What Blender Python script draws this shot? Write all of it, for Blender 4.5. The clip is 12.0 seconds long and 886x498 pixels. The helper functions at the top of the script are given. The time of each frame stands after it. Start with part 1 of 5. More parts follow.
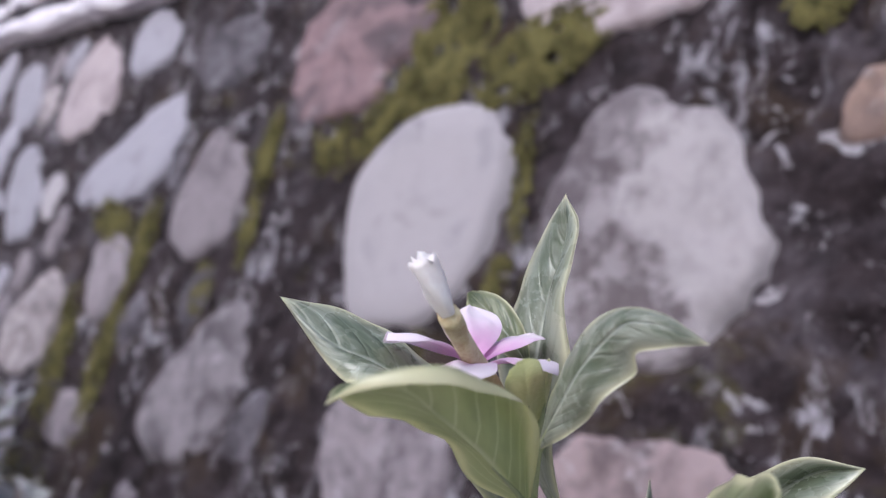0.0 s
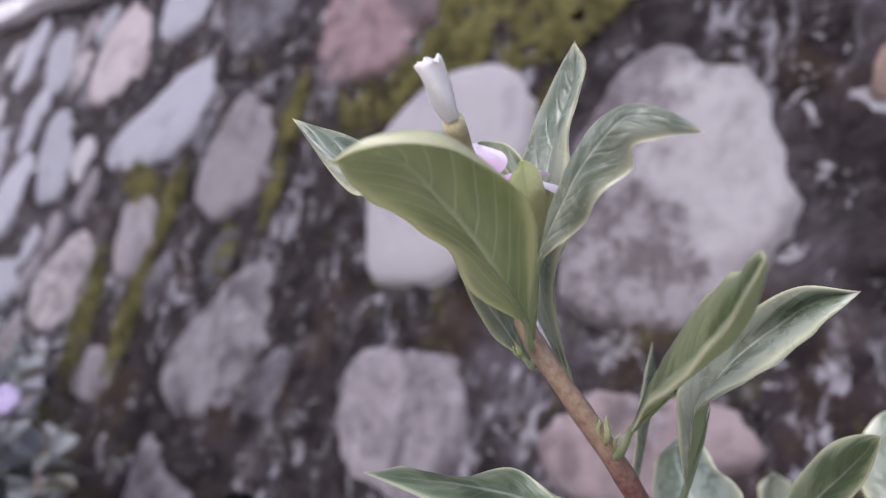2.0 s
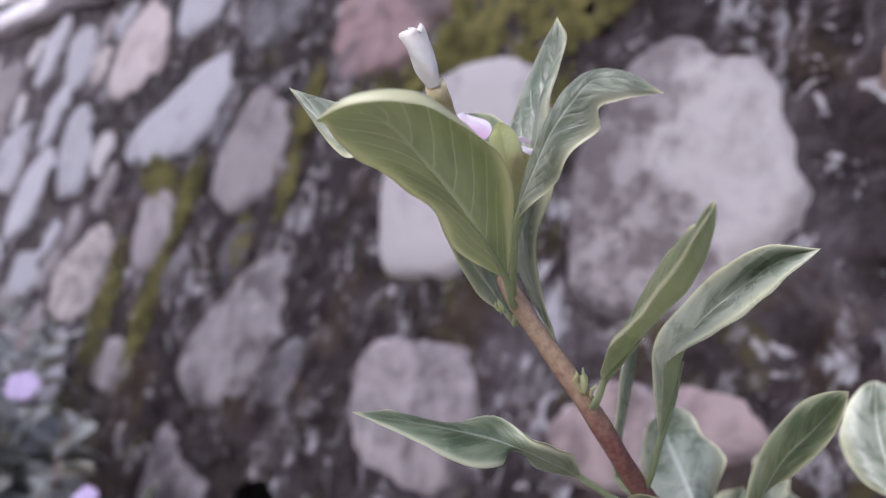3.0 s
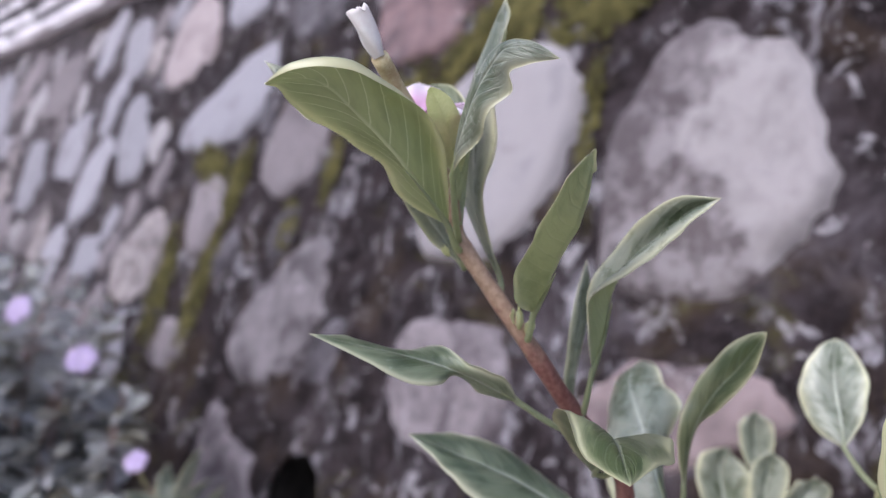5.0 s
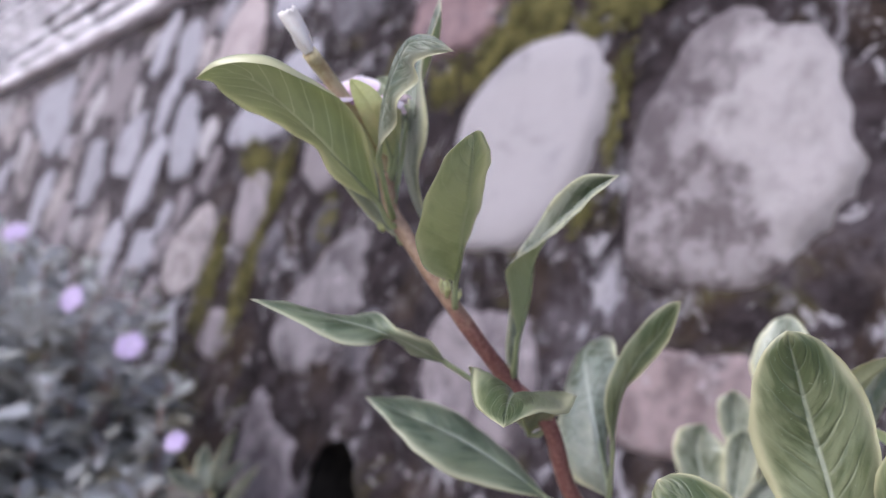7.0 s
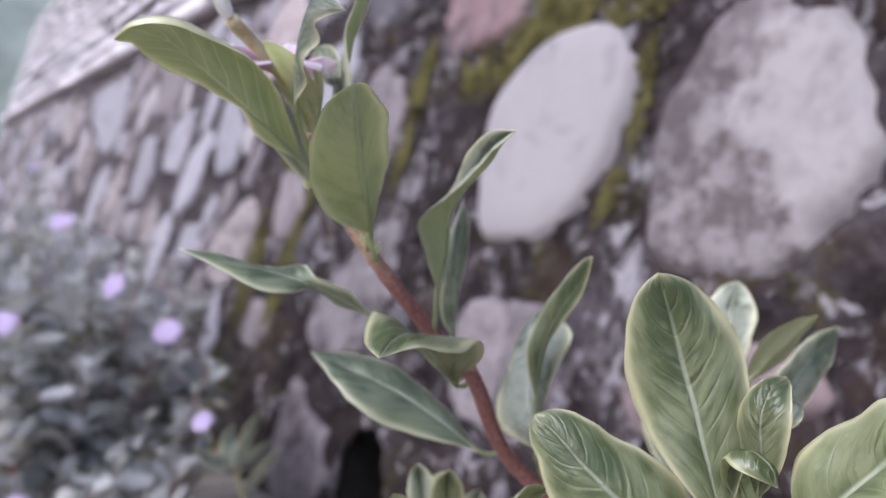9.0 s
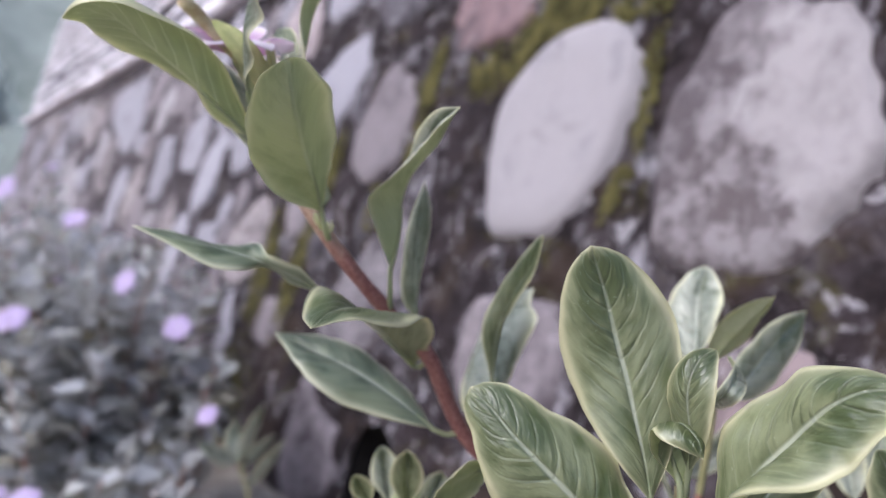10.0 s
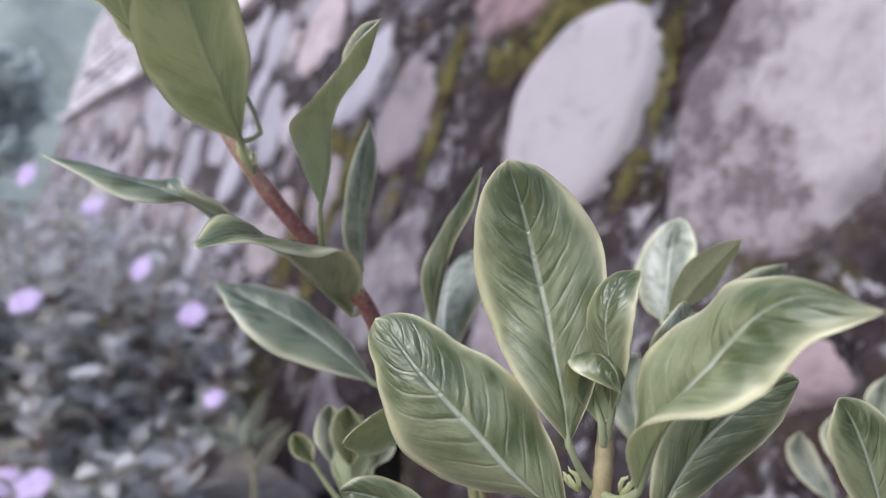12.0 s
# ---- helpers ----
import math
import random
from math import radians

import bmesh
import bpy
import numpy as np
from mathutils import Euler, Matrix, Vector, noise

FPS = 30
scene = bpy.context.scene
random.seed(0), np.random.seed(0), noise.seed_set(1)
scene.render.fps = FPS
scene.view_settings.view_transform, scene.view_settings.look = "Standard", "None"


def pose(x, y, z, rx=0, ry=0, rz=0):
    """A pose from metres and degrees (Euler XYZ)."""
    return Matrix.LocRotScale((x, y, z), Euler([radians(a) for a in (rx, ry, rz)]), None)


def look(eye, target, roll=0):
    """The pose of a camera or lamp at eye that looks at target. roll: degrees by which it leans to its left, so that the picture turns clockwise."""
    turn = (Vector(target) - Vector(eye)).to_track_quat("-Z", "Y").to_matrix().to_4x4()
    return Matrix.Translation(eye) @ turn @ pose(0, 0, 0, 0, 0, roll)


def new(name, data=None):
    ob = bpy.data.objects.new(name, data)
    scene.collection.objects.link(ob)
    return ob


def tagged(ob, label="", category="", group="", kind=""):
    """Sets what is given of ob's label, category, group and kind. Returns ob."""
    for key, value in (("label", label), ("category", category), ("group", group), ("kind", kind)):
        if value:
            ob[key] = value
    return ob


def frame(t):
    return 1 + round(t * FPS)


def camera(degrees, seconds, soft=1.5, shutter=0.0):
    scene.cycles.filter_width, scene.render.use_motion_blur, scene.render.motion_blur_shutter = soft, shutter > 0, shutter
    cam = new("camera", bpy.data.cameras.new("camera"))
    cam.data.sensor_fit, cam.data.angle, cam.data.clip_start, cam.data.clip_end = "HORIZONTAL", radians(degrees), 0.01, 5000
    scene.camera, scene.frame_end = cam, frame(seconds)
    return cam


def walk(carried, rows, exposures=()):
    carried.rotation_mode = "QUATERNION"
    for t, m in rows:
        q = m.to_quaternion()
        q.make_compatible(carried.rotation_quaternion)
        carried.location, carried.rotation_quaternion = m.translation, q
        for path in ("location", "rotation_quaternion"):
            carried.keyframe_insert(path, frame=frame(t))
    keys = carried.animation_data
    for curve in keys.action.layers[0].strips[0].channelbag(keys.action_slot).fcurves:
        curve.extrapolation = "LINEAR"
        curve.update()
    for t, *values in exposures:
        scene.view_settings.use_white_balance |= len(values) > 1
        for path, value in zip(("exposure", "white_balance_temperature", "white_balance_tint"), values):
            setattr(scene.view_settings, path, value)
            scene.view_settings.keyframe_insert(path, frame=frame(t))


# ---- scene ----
cam = camera(61.5, 12.0, soft=1.3)
cam.data.dof.use_dof = True
cam.data.dof.focus_distance = 0.15
cam.data.dof.aperture_fstop = 12.5
# seconds, eye, heading to the left of north, pitch, lean
ROWS = [
    (0, 0.00000, 0.00000, 0.60000, 4.105, 4.765, -0.570),
    (0.5, 0.00040, -0.00095, 0.59166, 4.605, 4.256, -0.182),
    (1, -0.00106, -0.00129, 0.58483, 5.091, 4.004, 0.396),
    (1.5, -0.00111, -0.00088, 0.57585, 5.348, 3.462, 0.772),
    (2, 0.00381, -0.00172, 0.56915, 5.950, 3.269, 0.837),
    (2.5, 0.00803, -0.00572, 0.56422, 6.603, 3.083, 0.881),
    (3, 0.01126, -0.01076, 0.56107, 7.188, 2.997, 1.086),
    (5, 0.03847, -0.03045, 0.55108, 11.139, 2.054, 1.579),
    (5.5, 0.04607, -0.03568, 0.55032, 12.309, 1.897, 1.593),
    (6, 0.05414, -0.03820, 0.54811, 13.592, 1.742, 1.670),
    (6.5, 0.06300, -0.04037, 0.54595, 14.235, 1.448, 1.614),
    (7, 0.07358, -0.04220, 0.54623, 15.095, 1.500, 1.500),
    (9, 0.11231, -0.04133, 0.53502, 18.916, 1.189, 1.850),
    (9.5, 0.12243, -0.03832, 0.53122, 19.819, 1.107, 2.083),
    (10, 0.13113, -0.03580, 0.52911, 20.371, 1.242, 2.033),
    (10.5, 0.13759, -0.02946, 0.52560, 20.907, 1.269, 2.287),
    (11, 0.14328, -0.02433, 0.52266, 21.783, 1.443, 2.305),
    (11.5, 0.14718, -0.01688, 0.51821, 22.487, 1.278, 2.461),
    (12, 0.15077, -0.00974, 0.51332, 22.730, 1.022, 2.406),
]


def eye_pose(x, y, z, yaw, pitch, roll):
    a, b = radians(yaw), radians(pitch)
    ahead = Vector((-math.sin(a) * math.cos(b), math.cos(a) * math.cos(b), math.sin(b)))
    return look((x, y, z), Vector((x, y, z)) + ahead, roll)


walk(cam, [(t, eye_pose(*row)) for t, *row in ROWS], exposures=[(0, 0.22, 5500, 12), (12, 0.44, 5550, 11)])

# ---- light: an overcast day ----
world = bpy.data.worlds.new("overcast_sky")
scene.world = world
world.use_nodes = True
wn = world.node_tree
sky = wn.nodes.new("ShaderNodeTexSky")
sky.sky_type, sky.sun_disc = "NISHITA", False
sky.sun_elevation, sky.sun_rotation = radians(45), radians(-145)
sky.air_density, sky.dust_density, sky.ozone_density = 1.0, 6.0, 1.0
wn.links.new(sky.outputs["Color"], wn.nodes["Background"].inputs["Color"])
wn.nodes["Background"].inputs["Strength"].default_value = 0.15
sun = new("sun", bpy.data.lights.new("sun", "SUN"))
sun.data.energy, sun.data.angle, sun.data.color = 1.0, radians(45), (1.0, 0.96, 0.92)
sun.matrix_world = look((0, 0, 0), (0.38, 0.56, -0.70))


# ---- materials ----
class Nodes:
    """A small writer of node materials."""

    def __init__(self, name):
        self.mat = bpy.data.materials.new(name)
        self.mat.use_nodes = True
        self.tree = self.mat.node_tree
        self.bsdf = self.tree.nodes["Principled BSDF"]
        self.out = self.tree.nodes["Material Output"]

    def node(self, kind, **inputs):
        n = self.tree.nodes.new(kind)
        for key, value in inputs.items():
            self.put(n, key.replace("_", " "), value)
        return n

    def put(self, n, key, value):
        if isinstance(value, bpy.types.NodeSocket):
            self.tree.links.new(value, n.inputs[key])
        else:
            n.inputs[key].default_value = value

    def math(self, op, a, b=0.5, c=0.5):
        n = self.tree.nodes.new("ShaderNodeMath")
        n.operation = op
        for i, v in enumerate((a, b, c)):
            if isinstance(v, bpy.types.NodeSocket):
                self.tree.links.new(v, n.inputs[i])
            else:
                n.inputs[i].default_value = v
        return n.outputs[0]

    def step(self, value, low, high, to_min=0.0, to_max=1.0):
        n = self.tree.nodes.new("ShaderNodeMapRange")
        n.interpolation_type = "SMOOTHSTEP"
        for key, v in (("Value", value), ("From Min", low), ("From Max", high), ("To Min", to_min), ("To Max", to_max)):
            self.put(n, key, v)
        return n.outputs["Result"]

    def noise(self, where, scale, detail=4.0, rough=0.55, warp=0.0):
        n = self.node("ShaderNodeTexNoise", Vector=where, Scale=scale, Detail=detail, Roughness=rough, Distortion=warp)
        return n.outputs["Fac"]

    def mix(self, fac, a, b):
        n = self.tree.nodes.new("ShaderNodeMix")
        n.data_type = "RGBA"
        for i, v in ((0, fac), (6, a), (7, b)):
            if isinstance(v, bpy.types.NodeSocket):
                self.tree.links.new(v, n.inputs[i])
            else:
                n.inputs[i].default_value = (*v, 1.0) if isinstance(v, tuple) else v
        return n.outputs[2]

    def bump(self, height, strength, distance):
        n = self.node("ShaderNodeBump", Height=height, Strength=strength, Distance=distance)
        return n.outputs["Normal"]

    def done(self, color, rough, normal=None, translucent=0.0, sheen=0.5, glow=None):
        self.put(self.bsdf, "Base Color", (*color, 1.0) if isinstance(color, tuple) else color)
        self.put(self.bsdf, "Roughness", rough)
        self.put(self.bsdf, "Specular IOR Level", sheen)
        if normal is not None:
            self.put(self.bsdf, "Normal", normal)
        if translucent > 0:
            t = self.node("ShaderNodeBsdfTranslucent")
            self.put(t, "Color", self.mix(0.5, color, glow or color))
            m = self.node("ShaderNodeMixShader")
            m.inputs[0].default_value = translucent
            self.tree.links.new(self.bsdf.outputs[0], m.inputs[1])
            self.tree.links.new(t.outputs[0], m.inputs[2])
            self.tree.links.new(m.outputs[0], self.out.inputs["Surface"])
        return self.mat


def stone_material(name, pale, dark, blotch=0.5, grain=1.0):
    n = Nodes(name)
    where = n.node("ShaderNodeNewGeometry").outputs["Position"]
    rnd = n.node("ShaderNodeObjectInfo").outputs["Random"]
    big = n.noise(where, 8.0, 6.0, 0.65, 0.8)
    mid = n.noise(where, 34.0, 7.0, 0.7, 0.4)
    fine = n.noise(where, 190.0, 4.0, 0.7)
    base = n.mix(n.step(big, 0.56 - 0.16 * blotch, 0.66), pale, dark)
    base = n.mix(n.math("MULTIPLY", n.step(mid, 0.47, 0.7), 0.7 * blotch), base, tuple(v * 0.7 for v in dark))
    base = n.mix(n.math("MULTIPLY", n.step(fine, 0.52, 0.75), 0.3), base, tuple(v * 0.5 for v in dark))
    grime = n.math("MULTIPLY", n.step(n.noise(where, 5.5, 7.0, 0.72, 1.2), 0.56, 0.7), 0.25 + 0.55 * blotch)
    base = n.mix(grime, base, (0.075, 0.06, 0.066))
    lichen = n.math("MULTIPLY", n.step(n.noise(where, 15.0, 8.0, 0.82, 0.15), 0.55, 0.65), 0.15 + 0.4 * blotch)
    base = n.mix(lichen, base, (0.46, 0.43, 0.46))
    tint = n.node("ShaderNodeHueSaturation", Color=base)
    n.put(tint, "Value", n.math("ADD", n.math("MULTIPLY", rnd, 0.24), 0.88))
    h = n.math("ADD", n.math("MULTIPLY", mid, 1.0), n.math("MULTIPLY", fine, 0.35))
    return n.done(tint.outputs[0], 0.86, n.bump(h, 0.55 * grain, 0.006), sheen=0.3)


STONE_PALE = stone_material("pale_stone", (0.362, 0.333, 0.355), (0.286, 0.265, 0.290), 0.15, 0.35)
STONE_COOL = stone_material("cool_stone", (0.315, 0.30, 0.343), (0.252, 0.235, 0.269), 0.25, 0.5)
STONE_GREY = stone_material("grey_stone", (0.227, 0.197, 0.214), (0.143, 0.122, 0.134), 0.5)
STONE_ROUGH = stone_material("rough_stone", (0.40, 0.35, 0.36), (0.12, 0.10, 0.108), 0.95, 1.8)


def faced_material():
    # a clean pale face on the upper part, the rest pitted and stained
    n = Nodes("pitted_pale_stone")
    where = n.node("ShaderNodeNewGeometry").outputs["Position"]
    sep = n.node("ShaderNodeSeparateXYZ", Vector=n.node("ShaderNodeTexCoord").outputs["Object"])
    x, y, z = sep.outputs
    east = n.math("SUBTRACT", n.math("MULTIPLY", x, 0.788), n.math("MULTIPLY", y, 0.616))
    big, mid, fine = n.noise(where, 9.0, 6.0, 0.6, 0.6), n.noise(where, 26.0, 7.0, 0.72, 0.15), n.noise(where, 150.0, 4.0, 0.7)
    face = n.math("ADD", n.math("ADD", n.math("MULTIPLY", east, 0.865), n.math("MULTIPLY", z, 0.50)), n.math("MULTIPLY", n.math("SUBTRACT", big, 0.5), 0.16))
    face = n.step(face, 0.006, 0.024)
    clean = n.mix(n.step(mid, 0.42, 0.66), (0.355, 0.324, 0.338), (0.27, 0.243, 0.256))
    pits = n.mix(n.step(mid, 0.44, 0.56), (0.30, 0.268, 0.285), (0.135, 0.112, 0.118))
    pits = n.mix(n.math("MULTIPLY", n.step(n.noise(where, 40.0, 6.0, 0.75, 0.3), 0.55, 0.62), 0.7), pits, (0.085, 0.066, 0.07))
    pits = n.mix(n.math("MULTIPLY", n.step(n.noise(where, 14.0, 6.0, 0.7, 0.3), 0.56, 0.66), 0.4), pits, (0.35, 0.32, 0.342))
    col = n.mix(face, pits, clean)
    # darker towards the western rim
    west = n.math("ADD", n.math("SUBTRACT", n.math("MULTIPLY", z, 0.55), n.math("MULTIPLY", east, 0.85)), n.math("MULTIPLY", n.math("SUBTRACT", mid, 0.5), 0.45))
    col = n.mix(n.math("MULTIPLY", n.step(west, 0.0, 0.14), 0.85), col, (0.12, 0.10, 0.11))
    h = n.math("ADD", n.math("MULTIPLY", mid, n.math("SUBTRACT", 1.5, face)), n.math("MULTIPLY", fine, 0.35))
    return n.done(col, 0.88, n.bump(h, 0.9, 0.008), sheen=0.3)


STONE_FACED = faced_material()
STONE_PINK = stone_material("pink_stone", (0.365, 0.31, 0.325), (0.235, 0.19, 0.2), 0.45)
STONE_RED = stone_material("red_stone", (0.235, 0.158, 0.168), (0.10, 0.076, 0.085), 0.9)
STONE_BROWN = stone_material("brown_stone", (0.31, 0.215, 0.18), (0.13, 0.092, 0.085), 0.8)
STONE_WORN = stone_material("worn_grey_stone", (0.245, 0.213, 0.231), (0.085, 0.07, 0.08), 0.9, 1.5)
STONE_DULL = stone_material("dull_stone", (0.29, 0.225, 0.232), (0.14, 0.105, 0.11), 0.95, 1.5)
STONE_SLATE = stone_material("slate_grey_stone", (0.135, 0.122, 0.14), (0.045, 0.038, 0.045), 1.0, 1.6)
STONE_DUSK = stone_material("dusky_grey_stone", (0.225, 0.20, 0.217), (0.075, 0.064, 0.072), 0.8, 1.4)
STONE_DARK = stone_material("dark_stone", (0.05, 0.04, 0.046), (0.02, 0.016, 0.019), 0.8, 1.6)


def mortar_material():
    n = Nodes("stained_mortar")
    where = n.node("ShaderNodeNewGeometry").outputs["Position"]
    tall = n.node("ShaderNodeMapping", Vector=where, Scale=(1.0, 1.0, 0.45)).outputs[0]
    big, mid, fine = n.noise(where, 3.6, 5.0, 0.6, 0.8), n.noise(where, 19.0, 6.0, 0.68, 0.5), n.noise(where, 120.0, 4.0, 0.7)
    base = n.mix(n.step(mid, 0.38, 0.62), (0.034, 0.025, 0.028), (0.011, 0.007, 0.008))
    # rusty and mossy earth in the joints
    base = n.mix(n.math("MULTIPLY", n.step(n.noise(where, 6.0, 6.0, 0.65, 0.6), 0.5, 0.64), 0.7), base, (0.042, 0.028, 0.019))
    base = n.mix(n.math("MULTIPLY", n.step(n.noise(where, 5.0, 7.0, 0.7, 0.8), 0.57, 0.66), 0.5), base, (0.085, 0.077, 0.024))
    # grey film in broad patches
    film = n.math("MULTIPLY", n.step(big, 0.46, 0.62), n.step(n.noise(where, 11.0, 7.0, 0.72, 0.4), 0.42, 0.62))
    base = n.mix(n.math("MULTIPLY", film, 0.5), base, (0.13, 0.113, 0.13))
    # pale lime that has run down, in patches of its own
    run = n.math("MULTIPLY", n.step(n.noise(where, 4.6, 4.0, 0.6, 0.3), 0.45, 0.6), n.step(n.noise(tall, 24.0, 7.0, 0.74, 0.3), 0.52, 0.62))
    base = n.mix(n.math("MULTIPLY", run, 0.85), base, (0.33, 0.31, 0.345))
    # crusts of white lichen
    base = n.mix(n.math("MULTIPLY", n.step(n.noise(where, 21.0, 7.0, 0.72, 0.8), 0.585, 0.64), 0.75), base, (0.40, 0.375, 0.405))
    base = n.mix(n.math("MULTIPLY", n.step(fine, 0.58, 0.70), 0.5), base, (0.17, 0.15, 0.165))
    # distance haze put into the colour: mortar pales along the far stretch
    far_haze = n.step(n.node("ShaderNodeSeparateXYZ", Vector=where).outputs[0], -0.9, -2.6)
    base = n.mix(n.math("MULTIPLY", far_haze, n.step(mid, 0.66, 0.36)), base, (0.105, 0.09, 0.10))
    h = n.math("ADD", mid, n.math("MULTIPLY", fine, 0.5))
    return n.done(base, 0.93, n.bump(h, 0.8, 0.012), sheen=0.2)


MORTAR = mortar_material()


def plain_material(name, a, b, scale, rough=0.85, bump=0.4, dist=0.004, sheen=0.3, translucent=0.0):
    n = Nodes(name)
    where = n.node("ShaderNodeNewGeometry").outputs["Position"]
    one, two = n.noise(where, scale, 5.0, 0.6, 0.4), n.noise(where, scale * 7.3, 4.0, 0.65)
    col = n.mix(n.step(n.math("ADD", n.math("MULTIPLY", one, 0.65), n.math("MULTIPLY", two, 0.35)), 0.36, 0.64), a, b)
    return n.done(col, rough, n.bump(n.math("ADD", one, n.math("MULTIPLY", two, 0.4)), bump, dist), translucent, sheen)


MOSS = plain_material("olive_moss", (0.05, 0.046, 0.018), (0.145, 0.13, 0.05), 26.0, 0.95, 0.8, 0.004, 0.1)
SLAB = plain_material("weathered_pale_slab", (0.56, 0.52, 0.57), (0.84, 0.80, 0.85), 7.0, 0.9, 0.6, 0.01)
JOINT = plain_material("dark_joint", (0.02, 0.017, 0.019), (0.055, 0.047, 0.052), 9.0, 0.95, 0.5, 0.01, 0.2)
# near-black lining: the darkness inside the weep hole is put into the colour
HOLE_DARK = plain_material("dark_hole_lining", (0.006, 0.005, 0.005), (0.02, 0.017, 0.016), 20.0, 0.9, 0.5, 0.01, 0.2)
# soil lightened beyond its own tone, to bounce light up under the leaves
LIGHTENED_SOIL = plain_material("lightened_litter_soil", (0.26, 0.225, 0.19), (0.46, 0.41, 0.36), 14.0, 0.96, 0.9, 0.02, 0.15)
STEM_GREEN = plain_material("green_stem", (0.25, 0.245, 0.115), (0.36, 0.33, 0.18), 120.0, 0.5, 0.3, 0.0006)
STEM_RED = plain_material("reddish_stem", (0.235, 0.115, 0.095), (0.36, 0.21, 0.16), 110.0, 0.45, 0.3, 0.0006)


def stem_material():
    n = Nodes("red_and_olive_stem")
    where = n.node("ShaderNodeNewGeometry").outputs["Position"]
    z = n.node("ShaderNodeSeparateXYZ", Vector=where).outputs[2]
    blot, fine = n.noise(where, 130.0, 4.0, 0.6, 0.5), n.noise(where, 600.0, 3.0, 0.6)
    red = n.mix(n.step(fine, 0.35, 0.65), (0.20, 0.075, 0.068), (0.31, 0.145, 0.125))
    olive = n.mix(n.step(fine, 0.35, 0.65), (0.31, 0.205, 0.14), (0.43, 0.30, 0.215))
    up = n.math("ADD", z, n.math("MULTIPLY", n.math("SUBTRACT", blot, 0.5), 0.045))
    return n.done(n.mix(n.step(up, 0.524, 0.548), red, olive), 0.42, n.bump(n.math("ADD", blot, fine), 0.35, 0.0006), sheen=0.5)


STEM_MAIN = stem_material()
STEM_TAN = plain_material("tan_green_stem", (0.25, 0.215, 0.115), (0.36, 0.30, 0.18), 120.0, 0.5, 0.3, 0.0006)
TWIG = plain_material("dry_twig", (0.11, 0.08, 0.065), (0.26, 0.2, 0.17), 60.0, 0.9, 0.5, 0.001)
RIB = plain_material("pale_midrib", (0.47, 0.51, 0.31), (0.56, 0.60, 0.40), 90.0, 0.5, 0.2, 0.0004, 0.4, 0.55)


def bush_leaf_material():
    n = Nodes("grey_green_leaf")
    where = n.node("ShaderNodeNewGeometry").outputs["Position"]
    island = n.node("ShaderNodeNewGeometry").outputs["Random Per Island"]
    soft = n.noise(where, 30.0, 4.0, 0.6, 0.3)
    col = n.mix(n.step(island, 0.0, 0.4), (0.20, 0.18, 0.125), (0.43, 0.435, 0.43))
    col = n.mix(n.step(island, 0.6, 1.0), col, (0.57, 0.575, 0.61))
    col = n.mix(n.math("MULTIPLY", n.step(soft, 0.5, 0.7), 0.4), col, (0.2, 0.2, 0.17))
    return n.done(col, 0.36, n.bump(soft, 0.3, 0.002), 0.35, 0.6)


BUSH_LEAF = bush_leaf_material()
# haze of distance is mixed into the tree and hillside colours
TREE_LEAF = plain_material("haze_pale_foliage", (0.42, 0.48, 0.46), (0.62, 0.67, 0.64), 1.2, 0.7, 0.2, 0.01, 0.3, 0.2)
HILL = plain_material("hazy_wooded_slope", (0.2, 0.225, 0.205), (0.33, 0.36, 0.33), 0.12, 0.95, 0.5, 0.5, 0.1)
BARK = plain_material("bark", (0.06, 0.05, 0.042), (0.16, 0.135, 0.115), 6.0, 0.95, 0.8, 0.02)
LILAC = plain_material("lilac_petal", (0.55, 0.43, 0.69), (0.67, 0.55, 0.80), 70.0, 0.6, 0.1, 0.0005, 0.3, 0.3)
STALK_TAN = plain_material("tan_streaked_stalk", (0.50, 0.37, 0.21), (0.68, 0.60, 0.38), 190.0, 0.5, 0.4, 0.0006)
BUD_WHITE = plain_material("withered_white_corolla", (0.93, 0.87, 0.86), (0.98, 0.95, 0.94), 160.0, 0.6, 0.4, 0.0006, 0.3, 0.3)
BUD_GREEN = plain_material("pale_green_bud", (0.68, 0.70, 0.44), (0.80, 0.81, 0.58), 140.0, 0.5, 0.3, 0.0005, 0.4, 0.7)


